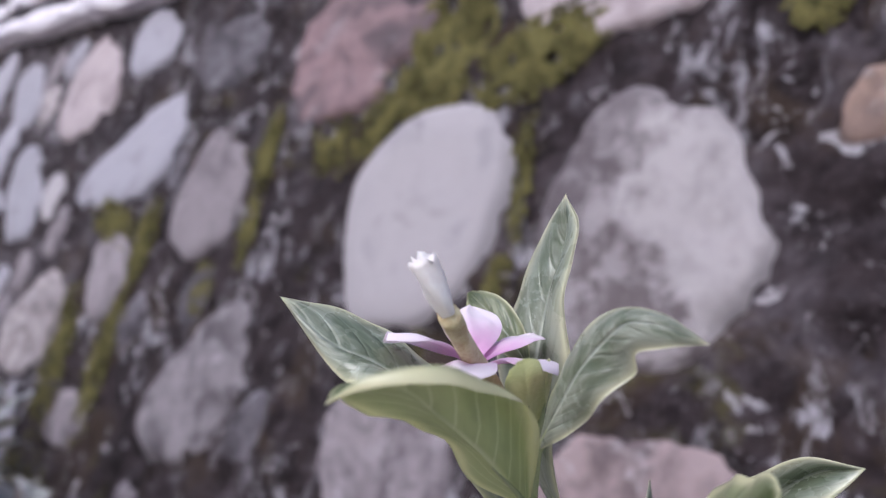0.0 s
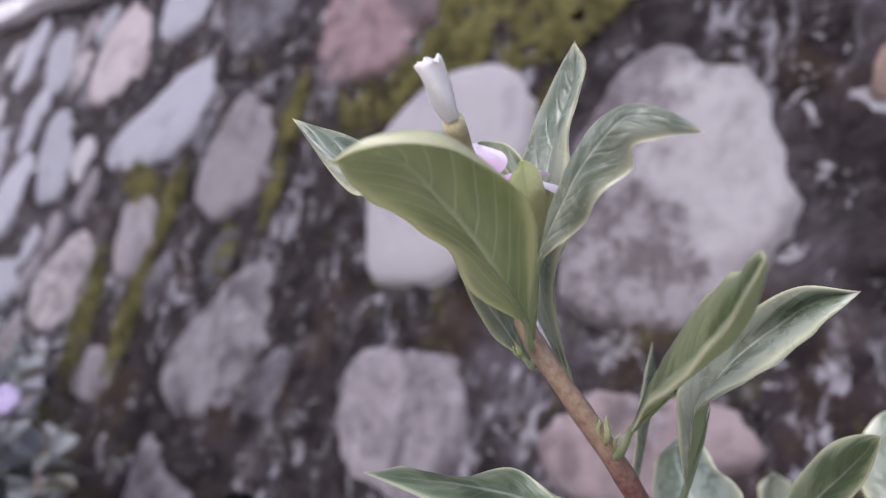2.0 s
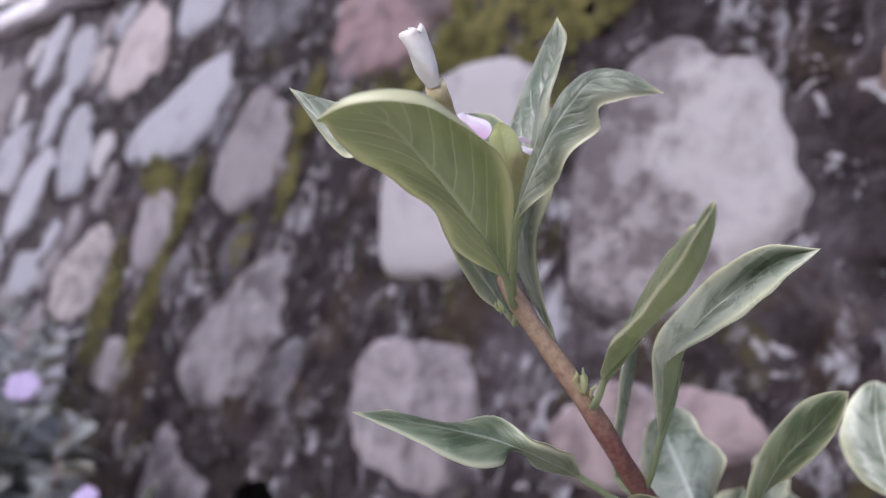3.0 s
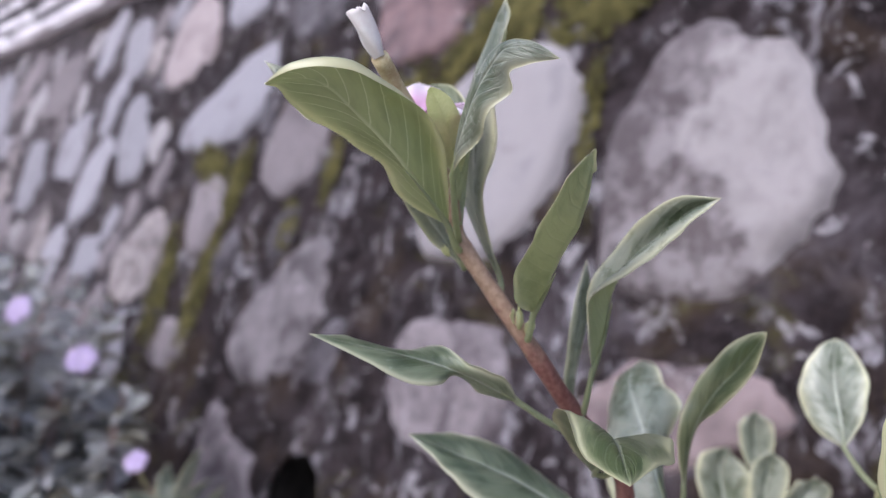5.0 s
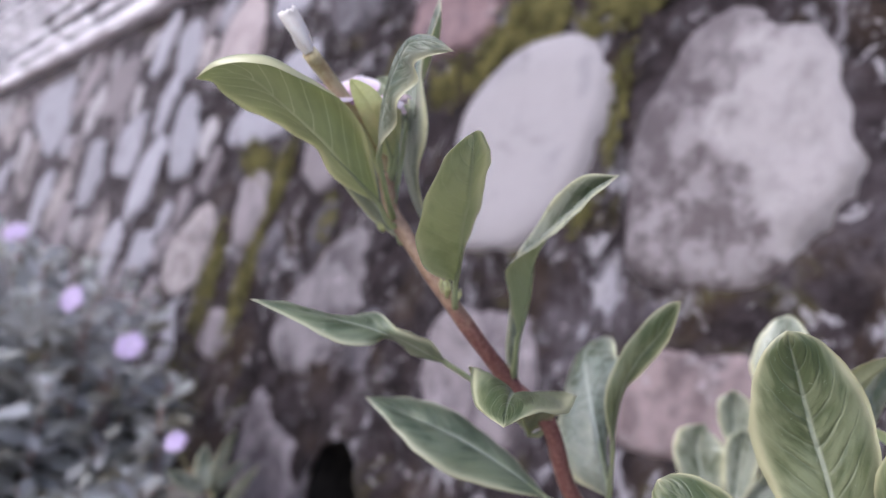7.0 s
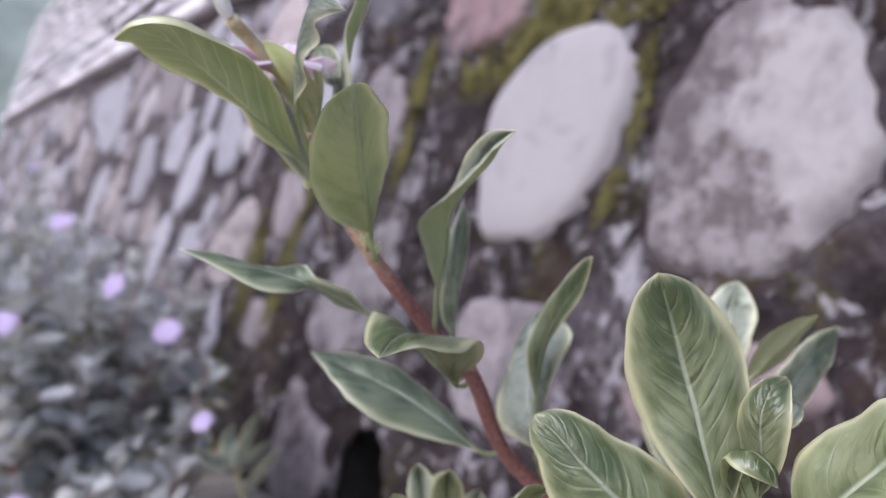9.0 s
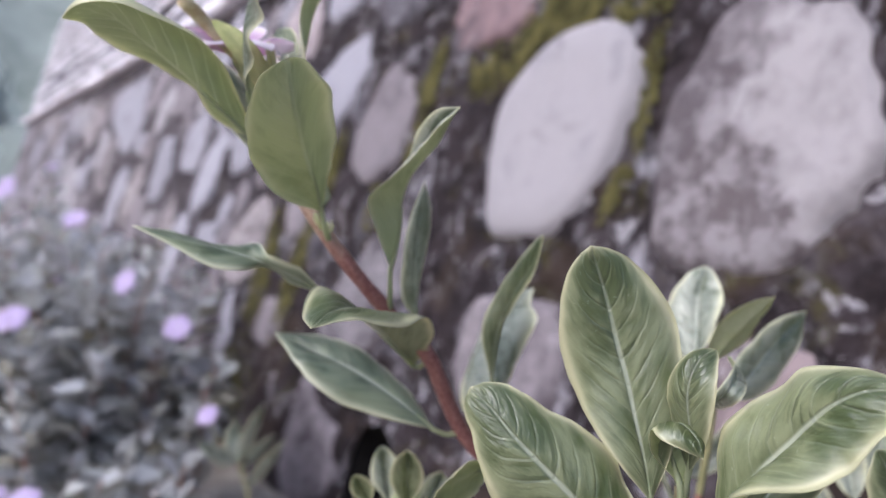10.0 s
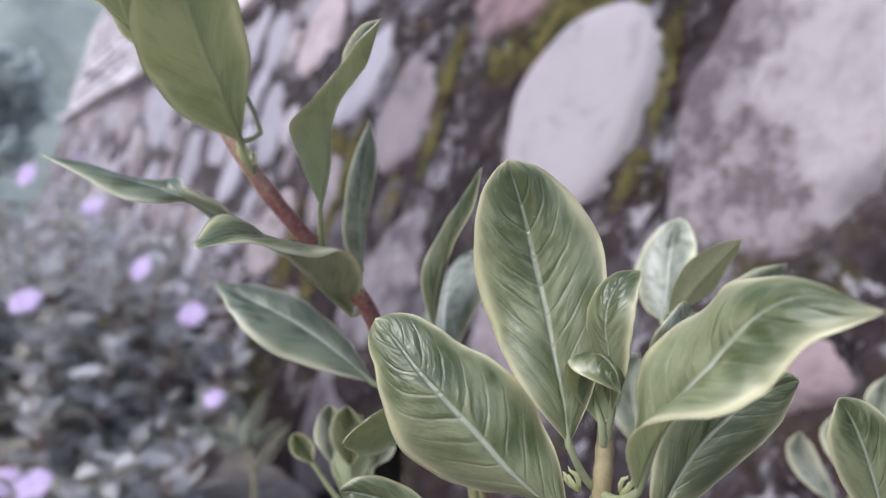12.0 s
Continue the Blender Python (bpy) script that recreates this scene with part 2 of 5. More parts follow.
def leaf_material(name, green, deep, margin, vein, rough, vein_force, pucker, translucent, margin_at, glow, patch, vein_thin):
    n = Nodes(name)
    sep = n.node("ShaderNodeSeparateXYZ", Vector=n.node("ShaderNodeUVMap").outputs[0])
    x, y = sep.outputs[0], sep.outputs[1]
    where = n.node("ShaderNodeNewGeometry").outputs["Position"]
    rnd = n.node("ShaderNodeObjectInfo").outputs["Random"]
    side = n.math("SUBTRACT", n.math("MULTIPLY", x, 2.0), 1.0)
    e = n.math("ABSOLUTE", side)
    soft, fine = n.noise(where, 110.0, 4.0, 0.6, 0.4), n.noise(where, 900.0, 3.0, 0.6)
    wobble = n.math("SUBTRACT", soft, 0.5)
    run = n.math("ADD", n.math("SUBTRACT", n.math("MULTIPLY", y, 10.0), n.math("MULTIPLY", n.math("POWER", e, 1.3), 2.8)), n.math("MULTIPLY", wobble, 0.4))
    tri = n.math("MULTIPLY", n.math("ABSOLUTE", n.math("SUBTRACT", n.math("FRACT", run), 0.5)), 2.0)
    # folds that follow the side veins but break up and fade to the margin
    along = n.node("ShaderNodeCombineXYZ", X=n.math("MULTIPLY", run, 1.35), Y=n.math("MULTIPLY", side, 2.4), Z=n.math("MULTIPLY", rnd, 40.0))
    fold = n.noise(along.outputs[0], 1.0, 3.0, 0.5, 0.25)
    cloud = n.noise(where, 55.0, 3.0, 0.55, 0.3)
    inner = n.step(e, 0.95, 0.2)
    fold_in = n.math("MULTIPLY", n.math("MULTIPLY", fold, inner), n.step(y, 0.25, 0.75, 0.7, 0.95))
    # darker tissue towards the end of the blade, between the rib and the margin
    far = n.math("MULTIPLY", n.math("MULTIPLY", n.step(y, 0.5, 0.84), n.step(y, 0.96, 0.90)), n.step(e, 0.8, 0.35))
    tissue = n.math("ADD", n.math("MULTIPLY", fold, 0.42), n.math("ADD", n.math("MULTIPLY", cloud, 0.36), n.math("MULTIPLY", soft, 0.22)))
    tissue = n.math("SUBTRACT", tissue, n.math("MULTIPLY", far, patch))
    col = n.mix(n.step(tissue, 0.36, 0.57), deep, green)
    # dark strokes beside the rib, between the side veins
    stroke = n.node("ShaderNodeCombineXYZ", X=n.math("MULTIPLY", run, 3.2), Y=n.math("MULTIPLY", side, 1.6), Z=n.math("MULTIPLY", rnd, 70.0))
    stroke = n.step(n.noise(stroke.outputs[0], 1.0, 2.0, 0.5, 0.15), 0.5, 0.62)
    stroke = n.math("MULTIPLY", stroke, n.math("MULTIPLY", n.step(e, 0.7, 0.2), n.math("MULTIPLY", n.step(y, 0.3, 0.6), n.step(y, 0.97, 0.88))))
    col = n.mix(n.math("MULTIPLY", stroke, min(patch * 4.5, 0.8)), col, tuple(v * 0.7 for v in deep))
    veins = n.math("MULTIPLY", n.step(tri, vein_thin, 1.0), n.math("MULTIPLY", n.step(e, 1.0, 0.55), vein_force))
    col = n.mix(veins, col, vein)
    tip = n.math("MAXIMUM", e, n.step(y, 0.80, 1.03, 0.0, 1.0))
    rim = n.math("ADD", tip, n.math("MULTIPLY", n.math("SUBTRACT", cloud, 0.5), 0.3))
    col = n.mix(n.math("MULTIPLY", n.step(rim, margin_at - 0.18, 0.97), 0.55), col, margin)
    col = n.mix(n.math("MULTIPLY", n.step(rim, 0.82, 0.96), 0.85), col, tuple(min(v * 1.14, 0.9) for v in margin))
    rib = n.step(e, n.math("SUBTRACT", 0.085, n.math("MULTIPLY", y, 0.03)), 0.02)
    col = n.mix(n.math("MULTIPLY", rib, n.math("ADD", 0.3, n.math("MULTIPLY", n.step(y, 0.95, 0.3), 0.6))), col, vein)
    # pale flecks and scars
    col = n.mix(n.math("MULTIPLY", n.step(n.noise(where, 420.0, 3.0, 0.6, 1.0), 0.68, 0.74), 0.35), col, vein)
    tint = n.node("ShaderNodeHueSaturation", Color=col)
    n.put(tint, "Value", n.math("ADD", n.math("MULTIPLY", rnd, 0.22), 0.89))
    h = n.math("ADD", n.math("MULTIPLY", fold_in, pucker), n.math("ADD", n.math("MULTIPLY", soft, 0.25), n.math("MULTIPLY", fine, 0.05)))
    h = n.math("SUBTRACT", h, n.math("MULTIPLY", n.math("MULTIPLY", n.step(tri, 0.75, 1.0), inner), 0.13 * pucker))
    h = n.math("SUBTRACT", h, n.math("MULTIPLY", rib, 0.3))
    return n.done(tint.outputs[0], n.math("ADD", rough, n.math("MULTIPLY", wobble, 0.25)), n.bump(h, 0.7, 0.0016), translucent, 0.9, glow)


LEAF_TOP = leaf_material("leaf_upper_side", (0.252, 0.275, 0.155), (0.075, 0.10, 0.037), (0.55, 0.53, 0.34), (0.48, 0.51, 0.40), 0.33, 0.16, 1.0, 0.28, 0.87, (0.64, 0.68, 0.43), 0.18, 0.86)
LEAF_UNDER = leaf_material("leaf_under_side", (0.63, 0.69, 0.395), (0.44, 0.51, 0.24), (0.86, 0.84, 0.58), (0.74, 0.78, 0.56), 0.45, 0.38, 1.0, 0.5, 0.76, (0.92, 0.95, 0.62), 0.0, 0.86)
# bluish paleness is the sky's sheen on the leaves, put into the colour
LEAF_SHEEN = leaf_material("sky_sheen_upper_side", (0.36, 0.378, 0.315), (0.13, 0.155, 0.105), (0.62, 0.61, 0.43), (0.60, 0.63, 0.56), 0.28, 0.14, 0.9, 0.28, 0.77, (0.66, 0.71, 0.56), 0.1, 0.88)
# darker copy of LEAF_TOP; the shade on two leaves is put into its colour
LEAF_SHADED = leaf_material("shaded_leaf_upper_side", (0.205, 0.24, 0.158), (0.068, 0.092, 0.05), (0.50, 0.50, 0.36), (0.44, 0.47, 0.40), 0.33, 0.14, 0.9, 0.2, 0.86, (0.50, 0.56, 0.36), 0.1, 0.88)
LEAF_VEINED = leaf_material("veined_under_side", (0.58, 0.635, 0.36), (0.45, 0.50, 0.26), (0.78, 0.77, 0.54), (0.88, 0.91, 0.70), 0.45, 1.0, 0.7, 0.6, 0.86, (0.92, 0.98, 0.58), 0.0, 0.86)


def petal_material():
    n = Nodes("pink_petal")
    sep = n.node("ShaderNodeSeparateXYZ", Vector=n.node("ShaderNodeUVMap").outputs[0])
    where = n.node("ShaderNodeNewGeometry").outputs["Position"]
    f = n.math("ADD", sep.outputs[1], n.math("MULTIPLY", n.noise(where, 260.0), 0.3))
    col = n.mix(n.step(f, 0.3, 1.0), (0.76, 0.46, 0.70), (0.92, 0.84, 0.91))
    return n.done(col, 0.55, n.bump(n.noise(where, 420.0), 0.3, 0.0004), 0.45, 0.3)


PETAL = petal_material()


# ---- builders ----
def mesh_of(name, verts, faces, mats, slots=None, uvs=None, smooth=True):
    me = bpy.data.meshes.new(name)
    me.from_pydata([tuple(v) for v in verts], [], faces)
    for m in mats:
        me.materials.append(m)
    me.polygons.foreach_set("use_smooth", [smooth] * len(me.polygons))
    if slots is not None:
        me.polygons.foreach_set("material_index", slots)
    if uvs is not None:
        layer = me.uv_layers.new(name="uv")
        for loop in me.loops:
            layer.data[loop.index].uv = uvs[loop.vertex_index]
    me.update()
    return me


def part(name, me, parent, label="", at=(0, 0, 0)):
    ob = new(name, me)
    ob.parent = parent
    ob.location = at
    if label:
        tagged(ob, label)
    return ob


def thing(name, label, category, group="", kind="", at=(0, 0, 0), me=None):
    ob = new(name, me)
    ob.location = at
    return tagged(ob, label, category, group, kind)


def tube(points, radii, sides=8, cap=True):
    """Rings along a line of points: verts and faces."""
    pts = [Vector(p) for p in points]
    verts, faces = [], []
    side = None
    for i, p in enumerate(pts):
        way = (pts[min(i + 1, len(pts) - 1)] - pts[max(i - 1, 0)]).normalized()
        if side is None:
            side = way.orthogonal().normalized()
        side = (side - way * side.dot(way)).normalized()
        up = way.cross(side)
        for k in range(sides):
            a = 2 * math.pi * k / sides
            verts.append(p + (side * math.cos(a) + up * math.sin(a)) * radii[i])
    for i in range(len(pts) - 1):
        for k in range(sides):
            a, b = i * sides + k, i * sides + (k + 1) % sides
            faces.append((a, b, b + sides, a + sides))
    if cap:
        faces.append(tuple(range(sides))[::-1])
        faces.append(tuple(range((len(pts) - 1) * sides, len(pts) * sides)))
    return verts, faces


def spline(points, n):
    """n + 1 points on a smooth line through the given ones."""
    P = [Vector(p) for p in points]
    P = [P[0] * 2 - P[1]] + P + [P[-1] * 2 - P[-2]]
    out = []
    for i in range(n + 1):
        f = i / n * (len(P) - 3)
        k = min(int(f), len(P) - 4)
        t = f - k
        a, b, c, d = P[k:k + 4]
        out.append(0.5 * (2 * b + (c - a) * t + (2 * a - 5 * b + 4 * c - d) * t * t + (3 * b - a - 3 * c + d) * t ** 3))
    return out


# ---- the wall's shape: u runs along it to the west, v up its slope ----
LEAN_BACK = radians(13.28)
MID = Vector((0.06708, 0.96832, 0.73104))


def heading(u):
    return radians(52.0 + 6.0 * min(max((u - 0.8) / 2.2, 0.0), 1.0))


STEP = 0.01
PLAN = {0: MID.xy.copy()}
for k in range(1, 1200):
    a = heading((k - 0.5) * STEP)
    PLAN[k] = PLAN[k - 1] + STEP * Vector((-math.sin(a), math.cos(a)))
for k in range(1, 400):
    a = heading(0)
    PLAN[-k] = PLAN[1 - k] - STEP * Vector((-math.sin(a), math.cos(a)))


def on_wall(u, v, out=0.0):
    k = math.floor(u / STEP)
    p = PLAN[k].lerp(PLAN[k + 1], u / STEP - k)
    a = heading(u)
    n = Vector((-math.cos(a), -math.sin(a)))
    q = p + n * (out * math.cos(LEAN_BACK) - math.sin(LEAN_BACK) * v)
    return Vector((q.x, q.y, MID.z + v * math.cos(LEAN_BACK) + out * math.sin(LEAN_BACK)))


def ledge(u):
    """How far up the slope the rubble reaches."""
    return 0.90 + (0.042 if u > 2.5 else 0.135) * (u - 2.5)


BOTTOM = -0.80
U_END = 8.3
HOLE = (0.56, -0.63, 0.095, 0.115)


# ---- ground ----
def build_ground():
    xs = sorted({round(v, 3) for v in np.concatenate([np.linspace(-400, -12, 10), np.linspace(-12, 6, 91), np.linspace(6, 400, 10)])})
    ys = sorted({round(v, 3) for v in np.concatenate([np.linspace(-400, -4, 10), np.linspace(-4, 12, 81), np.linspace(12, 400, 10)])})
    verts = [(x, y, 0.03 * noise.noise((x * 2.1, y * 2.1, 0)) + 0.012 * noise.noise((x * 9, y * 9, 3)) if abs(x) < 15 and abs(y) < 15 else 0.0) for y in ys for x in xs]
    w = len(xs)
    faces = [(j * w + i, j * w + i + 1, (j + 1) * w + i + 1, (j + 1) * w + i) for j in range(len(ys) - 1) for i in range(w - 1)]
    thing("ground", "litter-strewn soil, lightened to bounce light up under the leaves", "ground", kind="structure", me=mesh_of("ground", verts, faces, [LIGHTENED_SOIL]))


build_ground()


# ---- the rubble wall ----
def build_wall():
    us = list(np.arange(-1.4, -0.6, 0.03)) + list(np.arange(-0.6, 1.0, 0.009)) + list(np.arange(1.0, 2.6, 0.02)) + list(np.arange(2.6, U_END, 0.06)) + [U_END]
    rows = 210
    verts, faces, place = [], [], []
    for u in us:
        top = ledge(u) + 0.03
        for j in range(rows + 1):
            v = BOTTOM + (top - BOTTOM) * j / rows
            p = on_wall(u, v)
            h = 0.008 * noise.fractal(p * 6.0, 1.0, 2.0, 3) + 0.009 * noise.fractal(p * 24.0, 0.9, 2.1, 4) - 0.001
            place.append((u, v, h))
            verts.append(on_wall(u, v, h))
    n = rows + 1
    cu, cv, ru, rv = HOLE
    for i in range(len(us) - 1):
        for j in range(rows):
            mu = (us[i] + us[i + 1]) / 2
            mv = BOTTOM + (ledge(mu) + 0.03 - BOTTOM) * (j + 0.5) / rows
            if ((mu - cu) / ru) ** 2 + ((mv - cv) / rv) ** 2 < 1:
                continue
            a = i * n + j
            faces.append((a, a + 1, a + n + 1, a + n))
    # thickness: the back, the top and the ends
    back = len(verts)
    for u in us:
        verts.append(on_wall(u, BOTTOM, -0.6))
        verts.append(on_wall(u, ledge(u) + 0.03, -0.6))
    for i in range(len(us) - 1):
        a, b = back + 2 * i, back + 2 * i + 2
        faces.append((a, b, b + 1, a + 1))
        faces.append((i * n + rows, a + 1, b + 1, (i + 1) * n + rows))
    for i, flip in ((0, 1), (len(us) - 1, -1)):
        ring = [i * n + j for j in range(n)] + [back + 2 * i + 1, back + 2 * i]
        faces.append(tuple(ring[::flip]))
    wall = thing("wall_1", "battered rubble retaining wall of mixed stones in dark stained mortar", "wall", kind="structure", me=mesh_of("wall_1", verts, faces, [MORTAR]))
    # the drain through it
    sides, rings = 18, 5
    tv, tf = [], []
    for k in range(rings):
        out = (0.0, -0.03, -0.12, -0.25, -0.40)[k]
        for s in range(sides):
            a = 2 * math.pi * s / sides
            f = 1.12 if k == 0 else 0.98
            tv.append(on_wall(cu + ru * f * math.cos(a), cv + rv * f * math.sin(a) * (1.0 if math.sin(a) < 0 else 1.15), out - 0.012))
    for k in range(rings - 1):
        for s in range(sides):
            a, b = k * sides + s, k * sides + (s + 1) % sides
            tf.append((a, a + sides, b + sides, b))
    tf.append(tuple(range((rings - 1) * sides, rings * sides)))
    part("drain_hole", mesh_of("drain_hole", tv, tf, [HOLE_DARK]), wall, "black weep hole")
    return wall, np.array(place)


def bed_stones():
    """The mortar lies back behind each stone's face and laps over its rim in places."""
    u, v, h = PLACE.T.copy()
    for tu, tv, reach in TAKEN:
        x, y = u - tu, v - tv
        near = np.nonzero((abs(x) < max(reach)) & (abs(y) < max(reach)))[0]
        deep = np.full(len(near), 9.0)
        for j, d in enumerate(reach):
            q = 2 * math.pi * j / len(reach)
            deep = np.minimum(deep, d - x[near] * math.cos(q) - y[near] * math.sin(q))
        back = np.clip((deep - 0.13 * sum(reach) / len(reach)) / 0.012, 0, 1)
        h[near] = h[near] * (1 - back) - 0.025 * back
    for k in np.nonzero(h != PLACE[:, 2])[0]:
        wall.data.vertices[int(k)].co = on_wall(float(u[k]), float(v[k]), float(h[k]))


wall, PLACE = build_wall()
TAKEN = []


def stone(u, v, reach, mat, proud=0.01, label="", rough=1.0):
    """One stone set nearly flush in the wall: a block cut by facets. reach: how far each facet lies from its middle, all round."""
    around, seed = 48, len(TAKEN) * 7.31
    centre = on_wall(u, v)
    size = sum(reach) / len(reach)
    outline = []
    for k in range(around):
        q = 2 * math.pi * k / around
        best = 9.0
        for j, d in enumerate(reach):
            c = math.cos(q - 2 * math.pi * j / len(reach))
            if c > 0.05:
                best = min(best, d / c)
        outline.append(best)
    for _ in range(1):
        outline = [0.25 * outline[k - 1] + 0.5 * outline[k] + 0.25 * outline[(k + 1) % around] for k in range(around)]
    soft = min(0.16, 0.010 / size)
    levels = ((1.05, -0.03), (1.03, -0.012), (1.0 - 0.3 * soft, -0.002), (1.0 - 1.0 * soft, proud * 0.55), (1.0 - 2.0 * soft, proud), (0.66, proud), (0.45, proud), (0.22, proud))
    verts, faces = [], []
    for f, h in levels:
        for k in range(around):
            q = 2 * math.pi * k / around
            c, s = math.cos(q), math.sin(q)
            wob = 1 + rough * (0.07 * noise.noise((c * 2.4 + seed, s * 2.4, seed)) + 0.05 * noise.noise((c * 6 + seed, s * 6, 2 * seed)))
            r = outline[k] * f * wob
            p = on_wall(u + r * c, v + r * s)
            lump = rough * (0.007 * noise.noise(p * 9.0) + 0.0035 * noise.noise(p * 30.0) + 0.0015 * noise.noise(p * 80.0)) if h > 0 else 0.0
            verts.append(on_wall(u + r * c, v + r * s, h + lump) - centre)
    m = len(levels)
    for i in range(m - 1):
        for k in range(around):
            p, q = i * around + k, i * around + (k + 1) % around
            faces.append((p, p + around, q + around, q))
    top = (m - 1) * around
    verts.append(on_wall(u, v, proud + rough * 0.007 * noise.noise(centre * 9.0)) - centre)
    for k in range(around):
        faces.append((top + k, len(verts) - 1, top + (k + 1) % around))
    TAKEN.append((u, v, reach))
    return part("stone", mesh_of("stone", verts, faces, [mat]), wall, label, centre)


stone(0.238, 0.018, (0.165, 0.176, 0.182, 0.175, 0.171, 0.179, 0.179, 0.187, 0.194, 0.195, 0.192, 0.184, 0.169, 0.158, 0.167, 0.171, 0.178, 0.179, 0.182, 0.201, 0.211, 0.207, 0.189, 0.164), STONE_PALE, 0.014, "large smooth pale lavender-grey stone", 0.35)
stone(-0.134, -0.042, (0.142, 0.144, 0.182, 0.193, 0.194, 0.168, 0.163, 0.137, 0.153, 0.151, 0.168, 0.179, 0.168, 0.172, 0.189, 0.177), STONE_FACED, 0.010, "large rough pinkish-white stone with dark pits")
stone(0.235, -0.354, (0.137, 0.157, 0.135, 0.101, 0.134, 0.130, 0.136, 0.140, 0.120, 0.108, 0.126, 0.126), STONE_WORN, 0.006)
stone(-0.135, -0.333, (0.134, 0.109, 0.076, 0.056, 0.102, 0.141, 0.142, 0.114, 0.065, 0.069, 0.102, 0.124), STONE_DULL, 0.006)
stone(0.506, 0.360, (0.149, 0.170, 0.160, 0.142, 0.140, 0.182, 0.175, 0.152, 0.155, 0.134, 0.147, 0.146), STONE_RED, 0.006, "dull red stone")
stone(-0.047, 0.305, (0.147, 0.147, 0.121, 0.081, 0.063, 0.123, 0.170, 0.172, 0.128, 0.066, 0.068, 0.118), STONE_PINK, 0.006)
stone(-0.379, 0.072, (0.034, 0.031, 0.044, 0.045, 0.051, 0.043, 0.032, 0.036, 0.040, 0.042, 0.049, 0.048), STONE_BROWN, 0.003, "orange-brown stone")
stone(0.886, 0.124, (0.133, 0.121, 0.140, 0.154, 0.166, 0.153, 0.140, 0.132, 0.135, 0.139, 0.150, 0.139, 0.141, 0.143, 0.164, 0.161), STONE_GREY, 0.006)
stone(1.289, 0.272, (0.305, 0.265, 0.184, 0.100, 0.173, 0.221, 0.236, 0.227, 0.217, 0.212, 0.176, 0.130, 0.123, 0.218, 0.281, 0.300), STONE_COOL, 0.006, "long pale blue-grey stone")
stone(1.686, 0.554, (0.174, 0.169, 0.176, 0.186, 0.168, 0.148, 0.201, 0.214, 0.170, 0.149, 0.179, 0.192), STONE_PINK, 0.006)
stone(1.344, 0.617, (0.126, 0.136, 0.138, 0.118, 0.093, 0.133, 0.142, 0.145, 0.120, 0.091, 0.108, 0.120), STONE_COOL, 0.006)
stone(2.171, 0.642, (0.138, 0.152, 0.152, 0.143, 0.102, 0.099, 0.148, 0.157, 0.151, 0.132, 0.112, 0.109), STONE_COOL, 0.006)
stone(0.917, 0.471, (0.144, 0.145, 0.127, 0.122, 0.099, 0.103, 0.117, 0.125, 0.149, 0.150, 0.128, 0.109, 0.095, 0.111, 0.114, 0.120), STONE_SLATE, 0.006)
stone(1.272, -0.033, (0.106, 0.130, 0.122, 0.117, 0.112, 0.112, 0.112, 0.114, 0.132, 0.115, 0.117, 0.101), STONE_GREY, 0.006)
stone(0.771, -0.281, (0.194, 0.161, 0.112, 0.132, 0.171, 0.201, 0.201, 0.182, 0.161, 0.144, 0.139, 0.133, 0.140, 0.180, 0.206, 0.200), STONE_DUSK, 0.006)
stone(1.285, -0.375, (0.122, 0.091, 0.084, 0.065, 0.110, 0.126, 0.110, 0.110, 0.081, 0.073, 0.097, 0.126), STONE_WORN, 0.006)
stone(0.862, -0.618, (0.124, 0.155, 0.182, 0.182, 0.155, 0.105, 0.134, 0.143, 0.156, 0.172, 0.161, 0.126, 0.140, 0.163, 0.161, 0.135), STONE_WORN, 0.006)
stone(2.967, 0.206, (0.120, 0.180, 0.198, 0.164, 0.158, 0.130, 0.149, 0.145, 0.168, 0.166, 0.178, 0.143), STONE_COOL, 0.006)
stone(2.560, 0.279, (0.153, 0.160, 0.136, 0.151, 0.176, 0.153, 0.138, 0.185, 0.183, 0.131, 0.162, 0.168), STONE_COOL, 0.006)
stone(1.957, 0.252, (0.143, 0.201, 0.217, 0.175, 0.146, 0.108, 0.148, 0.192, 0.207, 0.166, 0.155, 0.114), STONE_COOL, 0.006)
stone(1.640, -0.159, (0.190, 0.163, 0.131, 0.153, 0.166, 0.196, 0.174, 0.158, 0.141, 0.139, 0.179, 0.187), STONE_ROUGH, 0.006)
stone(2.089, -0.156, (0.116, 0.136, 0.119, 0.077, 0.108, 0.111, 0.137, 0.131, 0.099, 0.081, 0.113, 0.129), STONE_COOL, 0.006)
stone(2.891, 0.598, (0.194, 0.198, 0.186, 0.153, 0.182, 0.185, 0.225, 0.205, 0.166, 0.144, 0.201, 0.228), STONE_GREY, 0.006)
stone(3.939, 0.645, (0.423, 0.462, 0.378, 0.192, 0.256, 0.268, 0.381, 0.392, 0.381, 0.289, 0.192, 0.349), STONE_COOL, 0.006)
stone(0.313, 0.358, (0.050, 0.058, 0.065, 0.055, 0.062, 0.077, 0.071, 0.049, 0.045, 0.058, 0.076, 0.073), STONE_RED, 0.006)


def fits(u, v, r):
    for tu, tv, reach in TAKEN:
        x, y = u - tu, v - tv
        far = math.hypot(x, y)
        j = math.atan2(y, x) / (2 * math.pi) * len(reach)
        lo = math.floor(j)
        edge = reach[lo % len(reach)] * (1 - j + lo) + reach[(lo + 1) % len(reach)] * (j - lo)
        if far < edge + r:
            return False
    return ((u - HOLE[0]) / (HOLE[2] + r)) ** 2 + ((v - HOLE[1]) / (HOLE[3] + r)) ** 2 > 1.2


